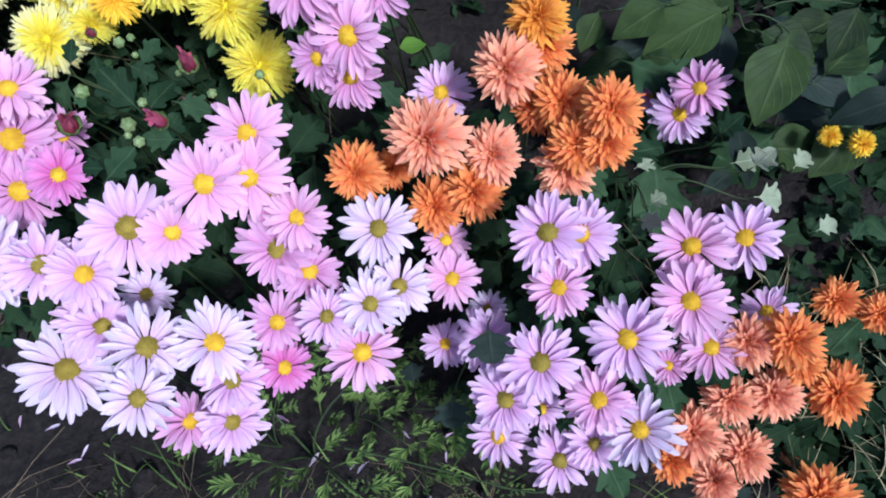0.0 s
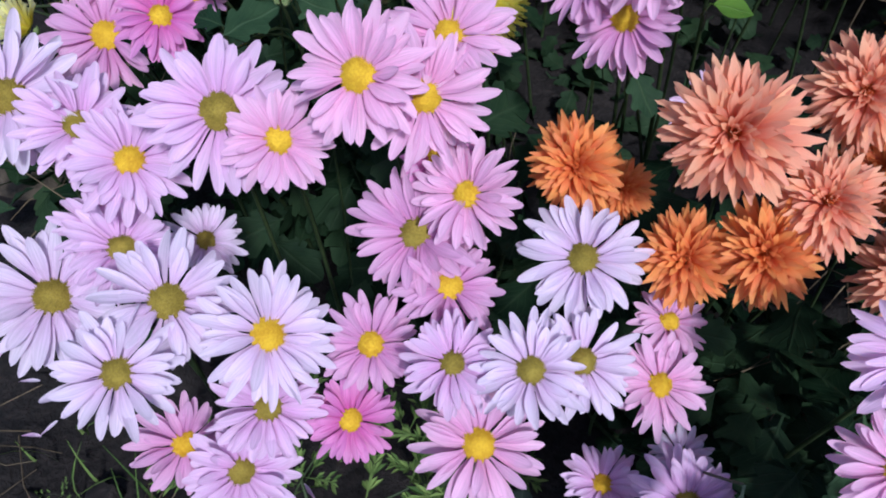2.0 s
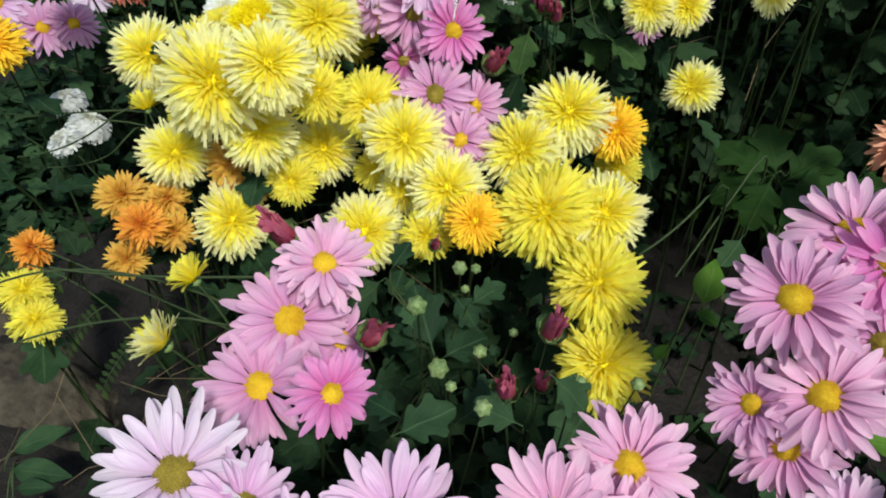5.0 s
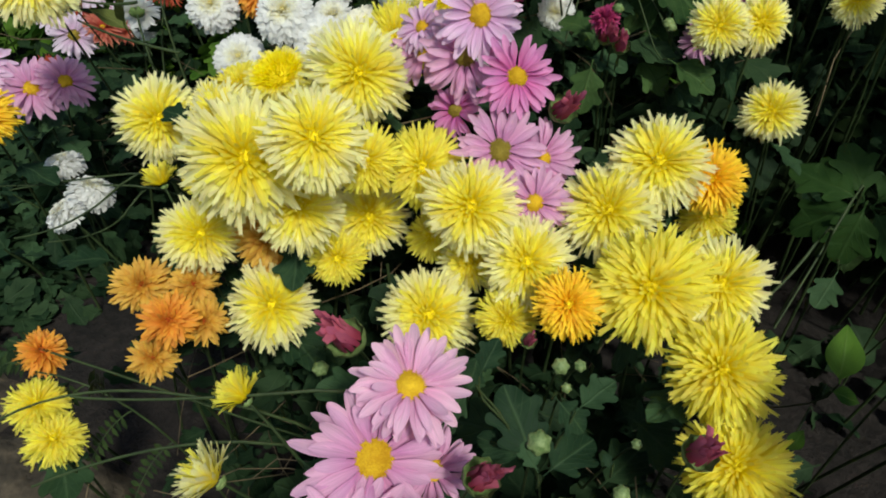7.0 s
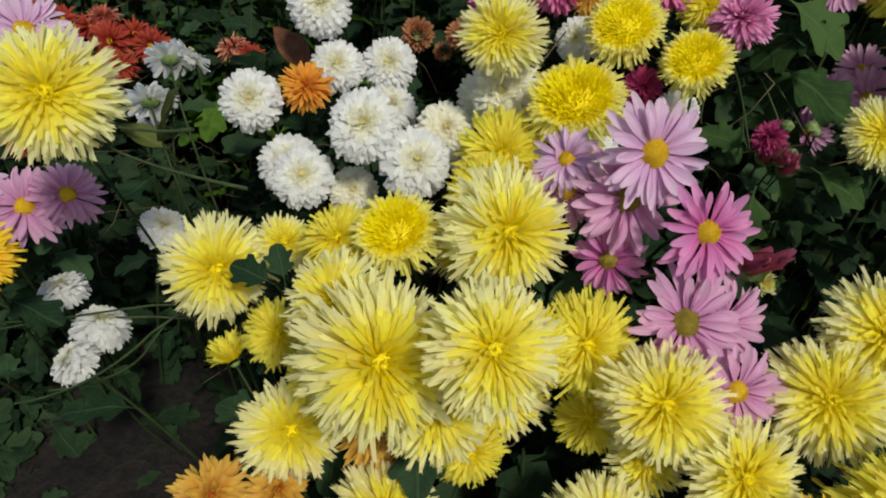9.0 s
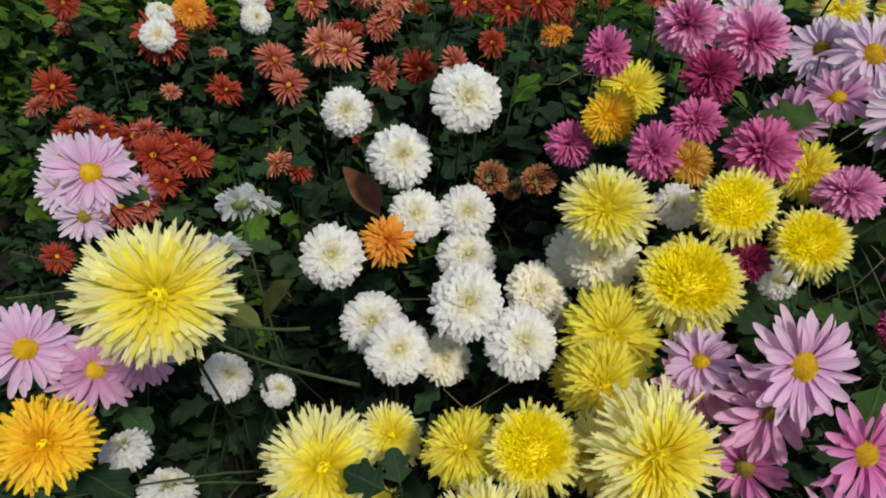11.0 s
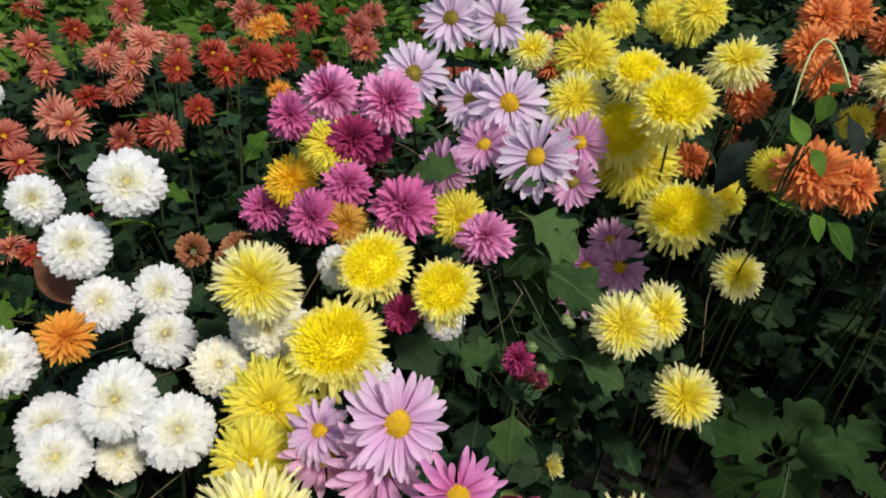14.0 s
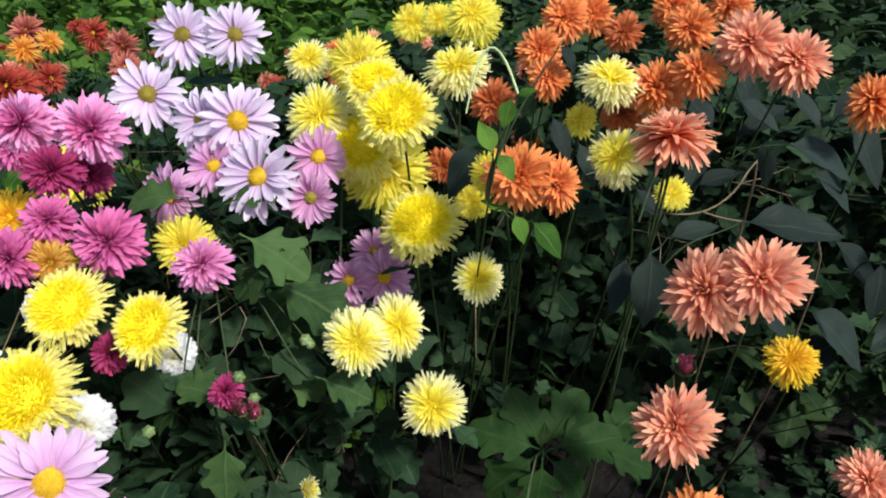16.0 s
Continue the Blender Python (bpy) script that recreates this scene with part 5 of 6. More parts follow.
def leafy_shoot(x, y, top, n, meshes, size, label, group, spread=1.0):
    """An upright stalk with leaves set round its upper half."""
    ob = tagged(new("leafy_shoot"), label, "plant", group)
    ob.matrix_basis = pose(x, y, FOOT)
    lean = Vector((random.uniform(-0.04, 0.04), random.uniform(-0.07, 0.02), top))
    pts = bezier((0, 0, -0.01), (0, 0, top * 0.4), lean * 0.8, lean, 7)
    part("stalk", mesh_of("stalk", *tube(pts, 0.0024, 0.0011), STEM), ob)
    for k in range(n):
        q = 0.35 + 0.65 * (k + random.random() * 0.6) / n
        p = pts[min(7, int(q * 7))]
        s = size * random.uniform(0.65, 1.2) * (1.1 - 0.35 * q)
        m = pose(p.x, p.y, p.z, 0, 0, k * 137.5 + random.uniform(-25, 25)) @ pose(0, 0, 0, random.gauss(0, 18), -random.uniform(-15, 50), 0) @ Matrix.Scale(s, 4)
        tip = m @ Vector((0.75, 0, 0))
        if clear((x + tip.x, y + tip.y, FOOT + tip.z), s * 0.3):
            part("leaf", random.choice(meshes), ob, m)
    return ob


def bed(x, y):
    """1 inside the planted bed."""
    front = 0.235 + 0.03 * math.sin(x * 9 + 1) + (0.19 if -0.42 <= x < -0.02 else 0.0) + (0.10 if x < -0.42 else 0.0) + 0.24 * min(1.0, max(0.0, (-0.58 - x) / 0.08))
    return y > front


random.seed(5)
step = 0.112
for gx in range(-11, 5):
    for gy in range(2, 12):
        x, y = gx * step + random.uniform(-0.035, 0.035), gy * step + random.uniform(-0.035, 0.035)
        if not bed(x, y) or gloom(x, y) or random.random() < 0.95 * sparse(x, y):
            continue
        top, near = canopy(x, y)
        if near > 0.16 and y > 1.1:
            top = 0.36
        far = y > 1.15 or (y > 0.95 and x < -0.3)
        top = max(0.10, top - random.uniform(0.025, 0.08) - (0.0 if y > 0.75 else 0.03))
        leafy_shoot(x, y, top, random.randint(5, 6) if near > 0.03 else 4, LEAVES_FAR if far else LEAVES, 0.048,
                    "leafy green chrysanthemum shoot with lobed leaves" if not far else "leafy shoot with lobed leaves, sunlight put into their green",
                    "chrysanthemum foliage")


for k in range(46):
    x, y = random.uniform(-1.35, -0.45), random.uniform(1.0, 1.75)
    top, near = canopy(x, y)
    leafy_shoot(x, y, max(0.3, top + random.uniform(-0.04, 0.02)), 5, LEAVES_FAR, 0.062, "leafy shoot among small red flowers, sunlight put into its green", "chrysanthemum foliage")


# ---- leaf masses: low leaves among the stalks, and the bed going on behind ----
def leaf_mass(count, place, small, size):
    verts, faces, uvs = [], [], []
    for _ in range(count):
        p = place()
        if p is None:
            continue
        v, f, t = random.choice(small)
        m = Matrix.Translation(p) @ pose(0, 0, 0, 0, 0, random.uniform(0, 360)) @ pose(0, 0, 0, random.gauss(0, 25), random.uniform(-25, 65), 0) @ Matrix.Scale(size * random.uniform(0.6, 1.25), 4)
        b = len(verts)
        verts += [m @ Vector(q) for q in v]
        faces += [tuple(b + i for i in face) for face in f]
        uvs += t
    return verts, faces, uvs


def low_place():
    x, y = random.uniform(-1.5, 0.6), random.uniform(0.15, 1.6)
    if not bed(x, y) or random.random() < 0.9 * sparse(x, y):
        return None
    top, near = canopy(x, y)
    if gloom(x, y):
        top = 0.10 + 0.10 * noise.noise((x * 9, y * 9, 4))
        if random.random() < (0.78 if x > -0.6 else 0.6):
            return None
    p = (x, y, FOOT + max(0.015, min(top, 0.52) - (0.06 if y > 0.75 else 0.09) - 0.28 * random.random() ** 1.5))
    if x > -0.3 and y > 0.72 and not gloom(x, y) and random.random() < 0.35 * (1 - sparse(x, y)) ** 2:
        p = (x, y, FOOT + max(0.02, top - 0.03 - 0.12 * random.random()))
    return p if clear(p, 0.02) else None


def back_height(x, y):
    return (0.36 - 0.16 * max(0.0, 1 - (y - 1.12) / 0.4) + 0.09 * noise.noise((x * 4, y * 4, 0)) + 0.06 * noise.noise((x * 11, y * 11, 5)) + 0.03 * (y - 1.2)) * (1 - 0.5 * random.random() ** 2)


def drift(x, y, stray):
    """Lets the edge between the sunlit and the shaded leaf colour wander and mingle."""
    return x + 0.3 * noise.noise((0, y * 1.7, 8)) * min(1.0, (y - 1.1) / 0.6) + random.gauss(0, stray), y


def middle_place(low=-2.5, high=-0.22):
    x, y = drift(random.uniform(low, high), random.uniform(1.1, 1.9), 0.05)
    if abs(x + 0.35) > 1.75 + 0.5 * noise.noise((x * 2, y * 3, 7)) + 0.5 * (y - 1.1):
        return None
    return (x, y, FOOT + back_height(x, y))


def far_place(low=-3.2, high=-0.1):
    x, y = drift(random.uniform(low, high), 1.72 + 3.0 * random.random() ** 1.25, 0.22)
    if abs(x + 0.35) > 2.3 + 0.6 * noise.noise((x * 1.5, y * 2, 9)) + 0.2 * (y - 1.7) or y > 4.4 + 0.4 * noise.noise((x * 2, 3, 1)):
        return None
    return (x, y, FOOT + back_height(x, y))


SMALL = [lobed_leaf(*s, fine=1, cols=3, lobes=LOBES_COARSE) for s in LEAF_SHAPES]
PLAIN = [pointed_leaf(s, 0.30, 0.3, 0.2, rows=5, cols=3) for s in range(3)]
random.seed(6)
tagged(new("low_foliage", mesh_of("low_foliage", *leaf_mass(23000, low_place, SMALL, 0.046), LEAF_STUFF)), "dense green leaves low among the flower stalks, shade put into their colour", "foliage", kind="stuff")
tagged(new("middle_foliage", mesh_of("middle_foliage", *leaf_mass(7200, middle_place, SMALL, 0.066), LEAF_BACK_LIT)), "lobed leaves round the small red flowers, sunlight put into their green", "foliage", kind="stuff")
tagged(new("shady_foliage", mesh_of("shady_foliage", *leaf_mass(6300, lambda: middle_place(-0.22, 1.8), SMALL, 0.066), LEAF_SHADY)), "green leaves behind orange flowers, shade put into their colour", "foliage", kind="stuff")
tagged(new("far_foliage", mesh_of("far_foliage", *leaf_mass(17500, far_place, PLAIN, 0.076), LEAF_BACK_LIT)), "leaves of the bed further back, sunlight put into their green", "foliage", kind="stuff")
tagged(new("far_shady_foliage", mesh_of("far_shady_foliage", *leaf_mass(14500, lambda: far_place(-0.1, 2.5), PLAIN, 0.076), LEAF_SHADY)), "green leaves of the bed further back, shade put into their colour", "foliage", kind="stuff")


# ---- sprigs: single leaves that stand out, on their stalks ----
ROUND = [mesh_of("leaf", *lobed_leaf(9, 5.0, 0.42, 0.15, 0.1), LEAF_DUSKY)]
OVAL = [mesh_of("leaf", *pointed_leaf(s, 0.26, 0.3, 0.15), LEAF_FAR) for s in (1, 2)]
# rosette leaf green, darkened to carry the shade of its gap
LEAF_LOW_SHADED = leaf_material("leaf_low_shaded", (0.006, 0.020, 0.005), (0.018, 0.042, 0.010), (0.028, 0.055, 0.016), share=0.15)
LOW = [mesh_of("leaf", *lobed_leaf(*q), LEAF_LOW_SHADED) for q in ((11, 2.4, 0.40, 0.2, 0.2), (12, 2.6, 0.38, 0.25, 0.3))]
DRY = [mesh_of("leaf", *pointed_leaf(3, 0.2, 0.8, 0.3), LEAF_DRY)]
LEAF_MID = leaf_material("leaf_mid", (0.016, 0.038, 0.012), (0.05, 0.092, 0.028), (0.07, 0.115, 0.04), share=0.2)
MID = [mesh_of("leaf", *lobed_leaf(*q), LEAF_MID) for q in LEAF_SHAPES[:3]]
LEAF_BROAD = leaf_material("leaf_broad", (0.012, 0.022, 0.009), (0.036, 0.060, 0.018), (0.055, 0.082, 0.03), share=0.22, rough=0.5)
# pale leaf undersides, with the sunlight on them put into the colour
LEAF_PALE = leaf_material("leaf_pale", (0.12, 0.15, 0.09), (0.30, 0.34, 0.23), (0.32, 0.36, 0.25), share=0.25)
LEAF_OLIVE = leaf_material("leaf_olive", (0.05, 0.065, 0.018), (0.12, 0.14, 0.04), (0.18, 0.19, 0.07), share=0.25)
BROAD = [mesh_of("leaf", *pointed_leaf(s, 0.30, 0.22, 0.12 * s), LEAF_BROAD) for s in (1, 2)]
DEEP = [mesh_of("leaf", *pointed_leaf(s, 0.20, 0.3, 0.12), LEAF) for s in (1, 2)]
PALE = [mesh_of("leaf", *lobed_leaf(*q), LEAF_PALE) for q in LEAF_SHAPES[:3]]
OLIVE = [mesh_of("leaf", *pointed_leaf(2, 0.22, 0.35, 0.15), LEAF_OLIVE)]
SPRIG_LEAVES = {"mid": MID, "low": LOW, "broad": BROAD, "deep": DEEP, "pale": PALE, "olive": OLIVE, "pointed": LEAVES_POINTED, "lobed": LEAVES, "bright": LEAVES_FAR, "round": ROUND, "oval": OVAL, "dry": DRY}


JOINTS = {}


def leaf_sprig(label):
    return tagged(new("leaf_sprig"), label, "plant", "leaf sprigs")


def sprig_leaf(ob, kind, bx, by, bz, tx, ty, tz):
    """A leaf from its base to its tip, turned to the sky, with the stalk that carries it."""
    base, tip = Vector((bx, by, bz)), Vector((tx, ty, tz))
    along = tip - base
    up = Vector((0.05 * random.uniform(-1, 1), -0.45, 1.0))
    side = up.cross(along).normalized()
    up = along.cross(side).normalized()
    wide = {"mid": 1.15, "low": 1.05, "broad": 1.1, "deep": 1.0, "pale": 1.3, "olive": 1.0, "pointed": 0.95, "lobed": 1.1, "bright": 1.15, "round": 1.0, "oval": 1.1, "dry": 1.0}[kind]
    s = along.length
    turn = Matrix((along.normalized(), side * wide, up)).transposed().to_4x4()
    part("leaf", random.choice(SPRIG_LEAVES[kind]), ob, Matrix.Translation(base) @ turn @ Matrix.Scale(s, 4))
    foot = Vector((bx - along.x * 0.6 + random.uniform(-0.02, 0.02), by - along.y * 0.4 + (0.12 if bz < 0.3 else 0.28), FOOT - 0.01))
    if ob.name in JOINTS:
        foot = base * 0.3 + JOINTS[ob.name] * 0.7 if (base - JOINTS[ob.name]).length < 0.16 else base + Vector((0.0, 0.025, -0.03))
    else:
        JOINTS[ob.name] = base * 0.9 + foot * 0.1
    pts = bezier(base, base - along * 0.25 - Vector((0, 0, 0.02)), base * 0.35 + foot * 0.65 + Vector((0, 0, 0.02)), foot, 7)
    part("stalk", mesh_of("stalk", *tube(pts, 0.0006, 0.0009), STEM), ob)


def bare_stalk(label, a, b, c):
    a, b, c = Vector(a), Vector(b), Vector(c)
    ctrl = b * 2 - (a + c) * 0.5
    drop = Vector((c.x + (c.x - b.x) * 0.9, c.y + 0.08, FOOT - 0.01))
    pts = [a * (1 - t) ** 2 + ctrl * 2 * t * (1 - t) + c * t * t for t in [i / 10 for i in range(11)]]
    # labels with broken: the run to the soil is left out to fit the camera's view
    if "tendril" not in label and "broken" not in label:
        pts += bezier(c, c + (c - ctrl).normalized() * 0.09, drop + Vector((0, 0, 0.14)), drop, 10)[1:]
    thick = 0.0007 if "tendril" in label else 0.0010
    ob = tagged(new("bare_stalk"), label, "plant", "bare stalks")
    part("stalk", mesh_of("stalk", *tube(pts, thick * 0.8, thick * 1.3), TENDRIL if "tendril" in label else WOODY if "woody" in label else STEM), ob)


random.seed(8)
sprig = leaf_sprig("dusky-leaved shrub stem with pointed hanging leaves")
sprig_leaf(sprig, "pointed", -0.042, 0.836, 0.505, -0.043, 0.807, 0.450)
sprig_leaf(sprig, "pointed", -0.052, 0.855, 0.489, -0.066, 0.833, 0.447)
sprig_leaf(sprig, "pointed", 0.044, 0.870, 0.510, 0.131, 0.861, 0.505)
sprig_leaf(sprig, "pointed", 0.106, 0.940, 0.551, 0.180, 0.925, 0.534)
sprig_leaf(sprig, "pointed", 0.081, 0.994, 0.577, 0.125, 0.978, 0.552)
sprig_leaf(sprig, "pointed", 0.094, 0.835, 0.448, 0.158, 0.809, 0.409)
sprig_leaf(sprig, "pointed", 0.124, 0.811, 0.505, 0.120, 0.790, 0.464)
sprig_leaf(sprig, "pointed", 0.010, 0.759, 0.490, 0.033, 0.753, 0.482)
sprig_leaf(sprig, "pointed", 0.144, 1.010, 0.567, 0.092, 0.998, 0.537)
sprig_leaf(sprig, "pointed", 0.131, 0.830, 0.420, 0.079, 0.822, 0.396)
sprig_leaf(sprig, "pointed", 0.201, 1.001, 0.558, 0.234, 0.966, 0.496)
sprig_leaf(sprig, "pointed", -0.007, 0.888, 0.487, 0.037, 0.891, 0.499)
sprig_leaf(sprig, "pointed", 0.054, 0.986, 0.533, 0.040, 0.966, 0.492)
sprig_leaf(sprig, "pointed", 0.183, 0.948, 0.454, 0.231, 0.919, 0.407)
sprig = leaf_sprig("dark broad-leaved stem beside yellow chrysanthemums")
sprig_leaf(sprig, "pointed", -0.166, 0.901, 0.568, -0.197, 0.884, 0.531)
sprig_leaf(sprig, "pointed", -0.202, 0.997, 0.547, -0.234, 0.992, 0.533)
sprig_leaf(sprig, "pointed", -0.098, 0.956, 0.632, -0.082, 0.945, 0.614)
sprig_leaf(sprig, "pointed", -0.118, 0.876, 0.597, -0.106, 0.859, 0.565)
sprig = leaf_sprig("green lobed leaves over mauve chrysanthemums")
sprig_leaf(sprig, "mid", -0.387, 0.863, 0.539, -0.435, 0.871, 0.542)
sprig_leaf(sprig, "mid", -0.361, 0.864, 0.533, -0.315, 0.873, 0.551)
sprig_leaf(sprig, "mid", -0.348, 0.843, 0.519, -0.296, 0.830, 0.497)
sprig_leaf(sprig, "mid", -0.318, 0.841, 0.507, -0.359, 0.830, 0.474)
sprig_leaf(sprig, "mid", -0.335, 0.867, 0.466, -0.268, 0.850, 0.437)
sprig_leaf(sprig, "mid", -0.307, 0.877, 0.465, -0.350, 0.859, 0.418)
sprig_leaf(sprig, "mid", -0.340, 0.873, 0.427, -0.296, 0.859, 0.404)
sprig_leaf(sprig, "mid", -0.345, 0.726, 0.431, -0.347, 0.709, 0.393)
sprig_leaf(sprig, "mid", -0.388, 0.784, 0.411, -0.417, 0.781, 0.397)
sprig_leaf(sprig, "mid", -0.298, 0.813, 0.411, -0.253, 0.805, 0.396)
sprig_leaf(sprig, "mid", -0.333, 0.843, 0.403, -0.292, 0.830, 0.380)
sprig_leaf(sprig, "mid", -0.380, 0.776, 0.446, -0.349, 0.768, 0.431)
sprig_leaf(sprig, "mid", -0.350, 0.756, 0.439, -0.382, 0.763, 0.451)
sprig_leaf(sprig, "mid", -0.285, 0.824, 0.413, -0.264, 0.812, 0.387)
sprig = leaf_sprig("bright green young shoot with small oval leaves")
sprig_leaf(sprig, "oval", -0.170, 0.811, 0.590, -0.178, 0.822, 0.610)
sprig_leaf(sprig, "oval", -0.167, 0.812, 0.591, -0.156, 0.802, 0.575)
sprig_leaf(sprig, "oval", -0.169, 0.825, 0.590, -0.182, 0.825, 0.590)
sprig_leaf(sprig, "oval", -0.153, 0.813, 0.546, -0.145, 0.803, 0.528)
sprig_leaf(sprig, "oval", -0.139, 0.821, 0.537, -0.116, 0.807, 0.515)
sprig_leaf(sprig, "oval", -0.151, 0.835, 0.538, -0.172, 0.841, 0.546)
sprig_leaf(sprig, "oval", -0.158, 0.824, 0.624, -0.164, 0.816, 0.606)
sprig_leaf(sprig, "oval", -0.150, 0.847, 0.618, -0.137, 0.849, 0.624)
sprig = leaf_sprig("low rosette of broad lobed green leaves with painted shade")
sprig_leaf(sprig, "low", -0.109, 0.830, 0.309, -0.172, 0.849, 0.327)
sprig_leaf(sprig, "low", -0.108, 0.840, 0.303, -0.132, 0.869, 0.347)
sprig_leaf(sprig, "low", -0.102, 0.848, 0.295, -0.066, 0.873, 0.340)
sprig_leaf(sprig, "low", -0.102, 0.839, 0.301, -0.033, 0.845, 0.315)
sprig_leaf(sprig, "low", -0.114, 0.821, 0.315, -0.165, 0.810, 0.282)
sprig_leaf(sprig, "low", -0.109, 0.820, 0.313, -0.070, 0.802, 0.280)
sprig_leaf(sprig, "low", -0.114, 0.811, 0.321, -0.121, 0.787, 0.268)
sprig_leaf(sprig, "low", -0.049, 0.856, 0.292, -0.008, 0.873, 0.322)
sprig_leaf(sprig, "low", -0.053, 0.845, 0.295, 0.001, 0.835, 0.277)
sprig = leaf_sprig("green lobed leaves pushing through yellow flowers")
sprig_leaf(sprig, "lobed", -0.602, 0.574, 0.387, -0.631, 0.574, 0.396)
sprig_leaf(sprig, "lobed", -0.599, 0.580, 0.384, -0.610, 0.592, 0.402)
sprig_leaf(sprig, "lobed", -0.607, 0.589, 0.370, -0.591, 0.587, 0.357)
sprig = leaf_sprig("dusky rounded leaves among lilac flowers")
sprig_leaf(sprig, "round", 0.014, 0.267, 0.279, 0.017, 0.242, 0.263)
sprig_leaf(sprig, "round", -0.025, 0.258, 0.131, -0.025, 0.231, 0.114)
sprig_leaf(sprig, "round", -0.063, 0.274, 0.106, -0.068, 0.293, 0.114)
sprig_leaf(sprig, "round", 0.215, 0.188, 0.126, 0.219, 0.178, 0.119)
sprig = leaf_sprig("dry brown curled leaf on its stalk")
sprig_leaf(sprig, "dry", -0.720, 0.844, 0.398, -0.762, 0.860, 0.442)
sprig = leaf_sprig("broad green pointed leaves behind orange flowers")
sprig_leaf(sprig, "broad", 0.209, 0.533, 0.310, 0.142, 0.498, 0.301)
sprig_leaf(sprig, "broad", 0.268, 0.533, 0.276, 0.243, 0.466, 0.244)
sprig_leaf(sprig, "broad", 0.158, 0.525, 0.326, 0.115, 0.501, 0.318)
sprig_leaf(sprig, "broad", 0.244, 0.544, 0.272, 0.298, 0.521, 0.252)
sprig_leaf(sprig, "broad", 0.107, 0.544, 0.303, 0.091, 0.514, 0.289)
sprig_leaf(sprig, "broad", 0.340, 0.577, 0.264, 0.317, 0.534, 0.244)
sprig_leaf(sprig, "broad", 0.315, 0.534, 0.218, 0.363, 0.578, 0.235)
sprig_leaf(sprig, "broad", 0.162, 0.483, 0.303, 0.141, 0.488, 0.308)
for k in range(8):
    sprig = leaf_sprig("broad-leaved green stem in a shady thicket")
    for j in range(7):
        x, y, z = 0.14 + 0.045 * k + random.uniform(-0.05, 0.05), 0.54 + 0.06 * (k % 3) + random.uniform(-0.05, 0.05), 0.07 + 0.026 * j + random.uniform(-0.01, 0.01)
        th, long = j * 2.4 + k * 1.3, random.uniform(0.05, 0.085)
        sprig_leaf(sprig, ("pointed", "broad", "lobed")[j % 3], x, y, z, x + long * math.cos(th), y + long * math.sin(th), z - random.uniform(-0.01, 0.04))
sprig = leaf_sprig("pale green lobed leaves beside orange flowers, lightened for sunlight")
sprig_leaf(sprig, "pale", 0.143, 0.455, 0.193, 0.163, 0.468, 0.195)
sprig_leaf(sprig, "pale", 0.158, 0.432, 0.165, 0.176, 0.444, 0.167)
sprig_leaf(sprig, "lobed", 0.140, 0.363, 0.252, 0.125, 0.356, 0.249)
sprig_leaf(sprig, "pale", 0.253, 0.437, 0.169, 0.285, 0.440, 0.163)
sprig_leaf(sprig, "pale", 0.250, 0.498, 0.136, 0.281, 0.506, 0.133)
sprig_leaf(sprig, "lobed", 0.309, 0.370, 0.202, 0.323, 0.386, 0.207)
sprig_leaf(sprig, "pale", 0.286, 0.383, 0.199, 0.306, 0.393, 0.199)
sprig_leaf(sprig, "pale", 0.317, 0.503, 0.117, 0.337, 0.521, 0.121)
sprig_leaf(sprig, "lobed", 0.190, 0.420, 0.285, 0.202, 0.420, 0.310)
sprig_leaf(sprig, "pale", 0.232, 0.425, 0.235, 0.237, 0.420, 0.260)
sprig_leaf(sprig, "pale", 0.130, 0.368, 0.250, 0.145, 0.357, 0.262)
sprig_leaf(sprig, "lobed", 0.330, 0.300, 0.090, 0.345, 0.308, 0.102)
sprig_leaf(sprig, "pale", 0.352, 0.340, 0.100, 0.344, 0.325, 0.090)
sprig = leaf_sprig("dark lobed leaves round green buds")
sprig_leaf(sprig, "lobed", -0.292, 0.462, 0.289, -0.323, 0.486, 0.321)
sprig_leaf(sprig, "lobed", -0.299, 0.471, 0.285, -0.331, 0.469, 0.292)
sprig_leaf(sprig, "lobed", -0.288, 0.461, 0.287, -0.269, 0.488, 0.304)
sprig_leaf(sprig, "lobed", -0.265, 0.364, 0.342, -0.285, 0.364, 0.347)
sprig_leaf(sprig, "lobed", -0.263, 0.350, 0.344, -0.241, 0.374, 0.356)
sprig_leaf(sprig, "lobed", -0.335, 0.469, 0.332, -0.354, 0.447, 0.313)
sprig_leaf(sprig, "lobed", -0.334, 0.473, 0.335, -0.331, 0.492, 0.350)
sprig_leaf(sprig, "lobed", -0.247, 0.396, 0.316, -0.230, 0.423, 0.335)
sprig_leaf(sprig, "lobed", -0.283, 0.408, 0.359, -0.293, 0.415, 0.367)
sprig_leaf(sprig, "lobed", -0.208, 0.382, 0.352, -0.234, 0.379, 0.357)
sprig_leaf(sprig, "lobed", -0.280, 0.482, 0.323, -0.265, 0.502, 0.337)
sprig_leaf(sprig, "lobed", -0.204, 0.394, 0.380, -0.180, 0.394, 0.368)
sprig = leaf_sprig("dark green oval leaves by a bare shoot")
sprig_leaf(sprig, "oval", -0.142, 0.577, 0.315, -0.144, 0.601, 0.342)
sprig_leaf(sprig, "oval", -0.146, 0.572, 0.312, -0.127, 0.575, 0.308)
sprig_leaf(sprig, "oval", -0.054, 0.465, 0.349, -0.032, 0.471, 0.347)
sprig_leaf(sprig, "oval", -0.161, 0.540, 0.285, -0.155, 0.551, 0.295)
sprig = leaf_sprig("green lobed leaves in the dark behind")
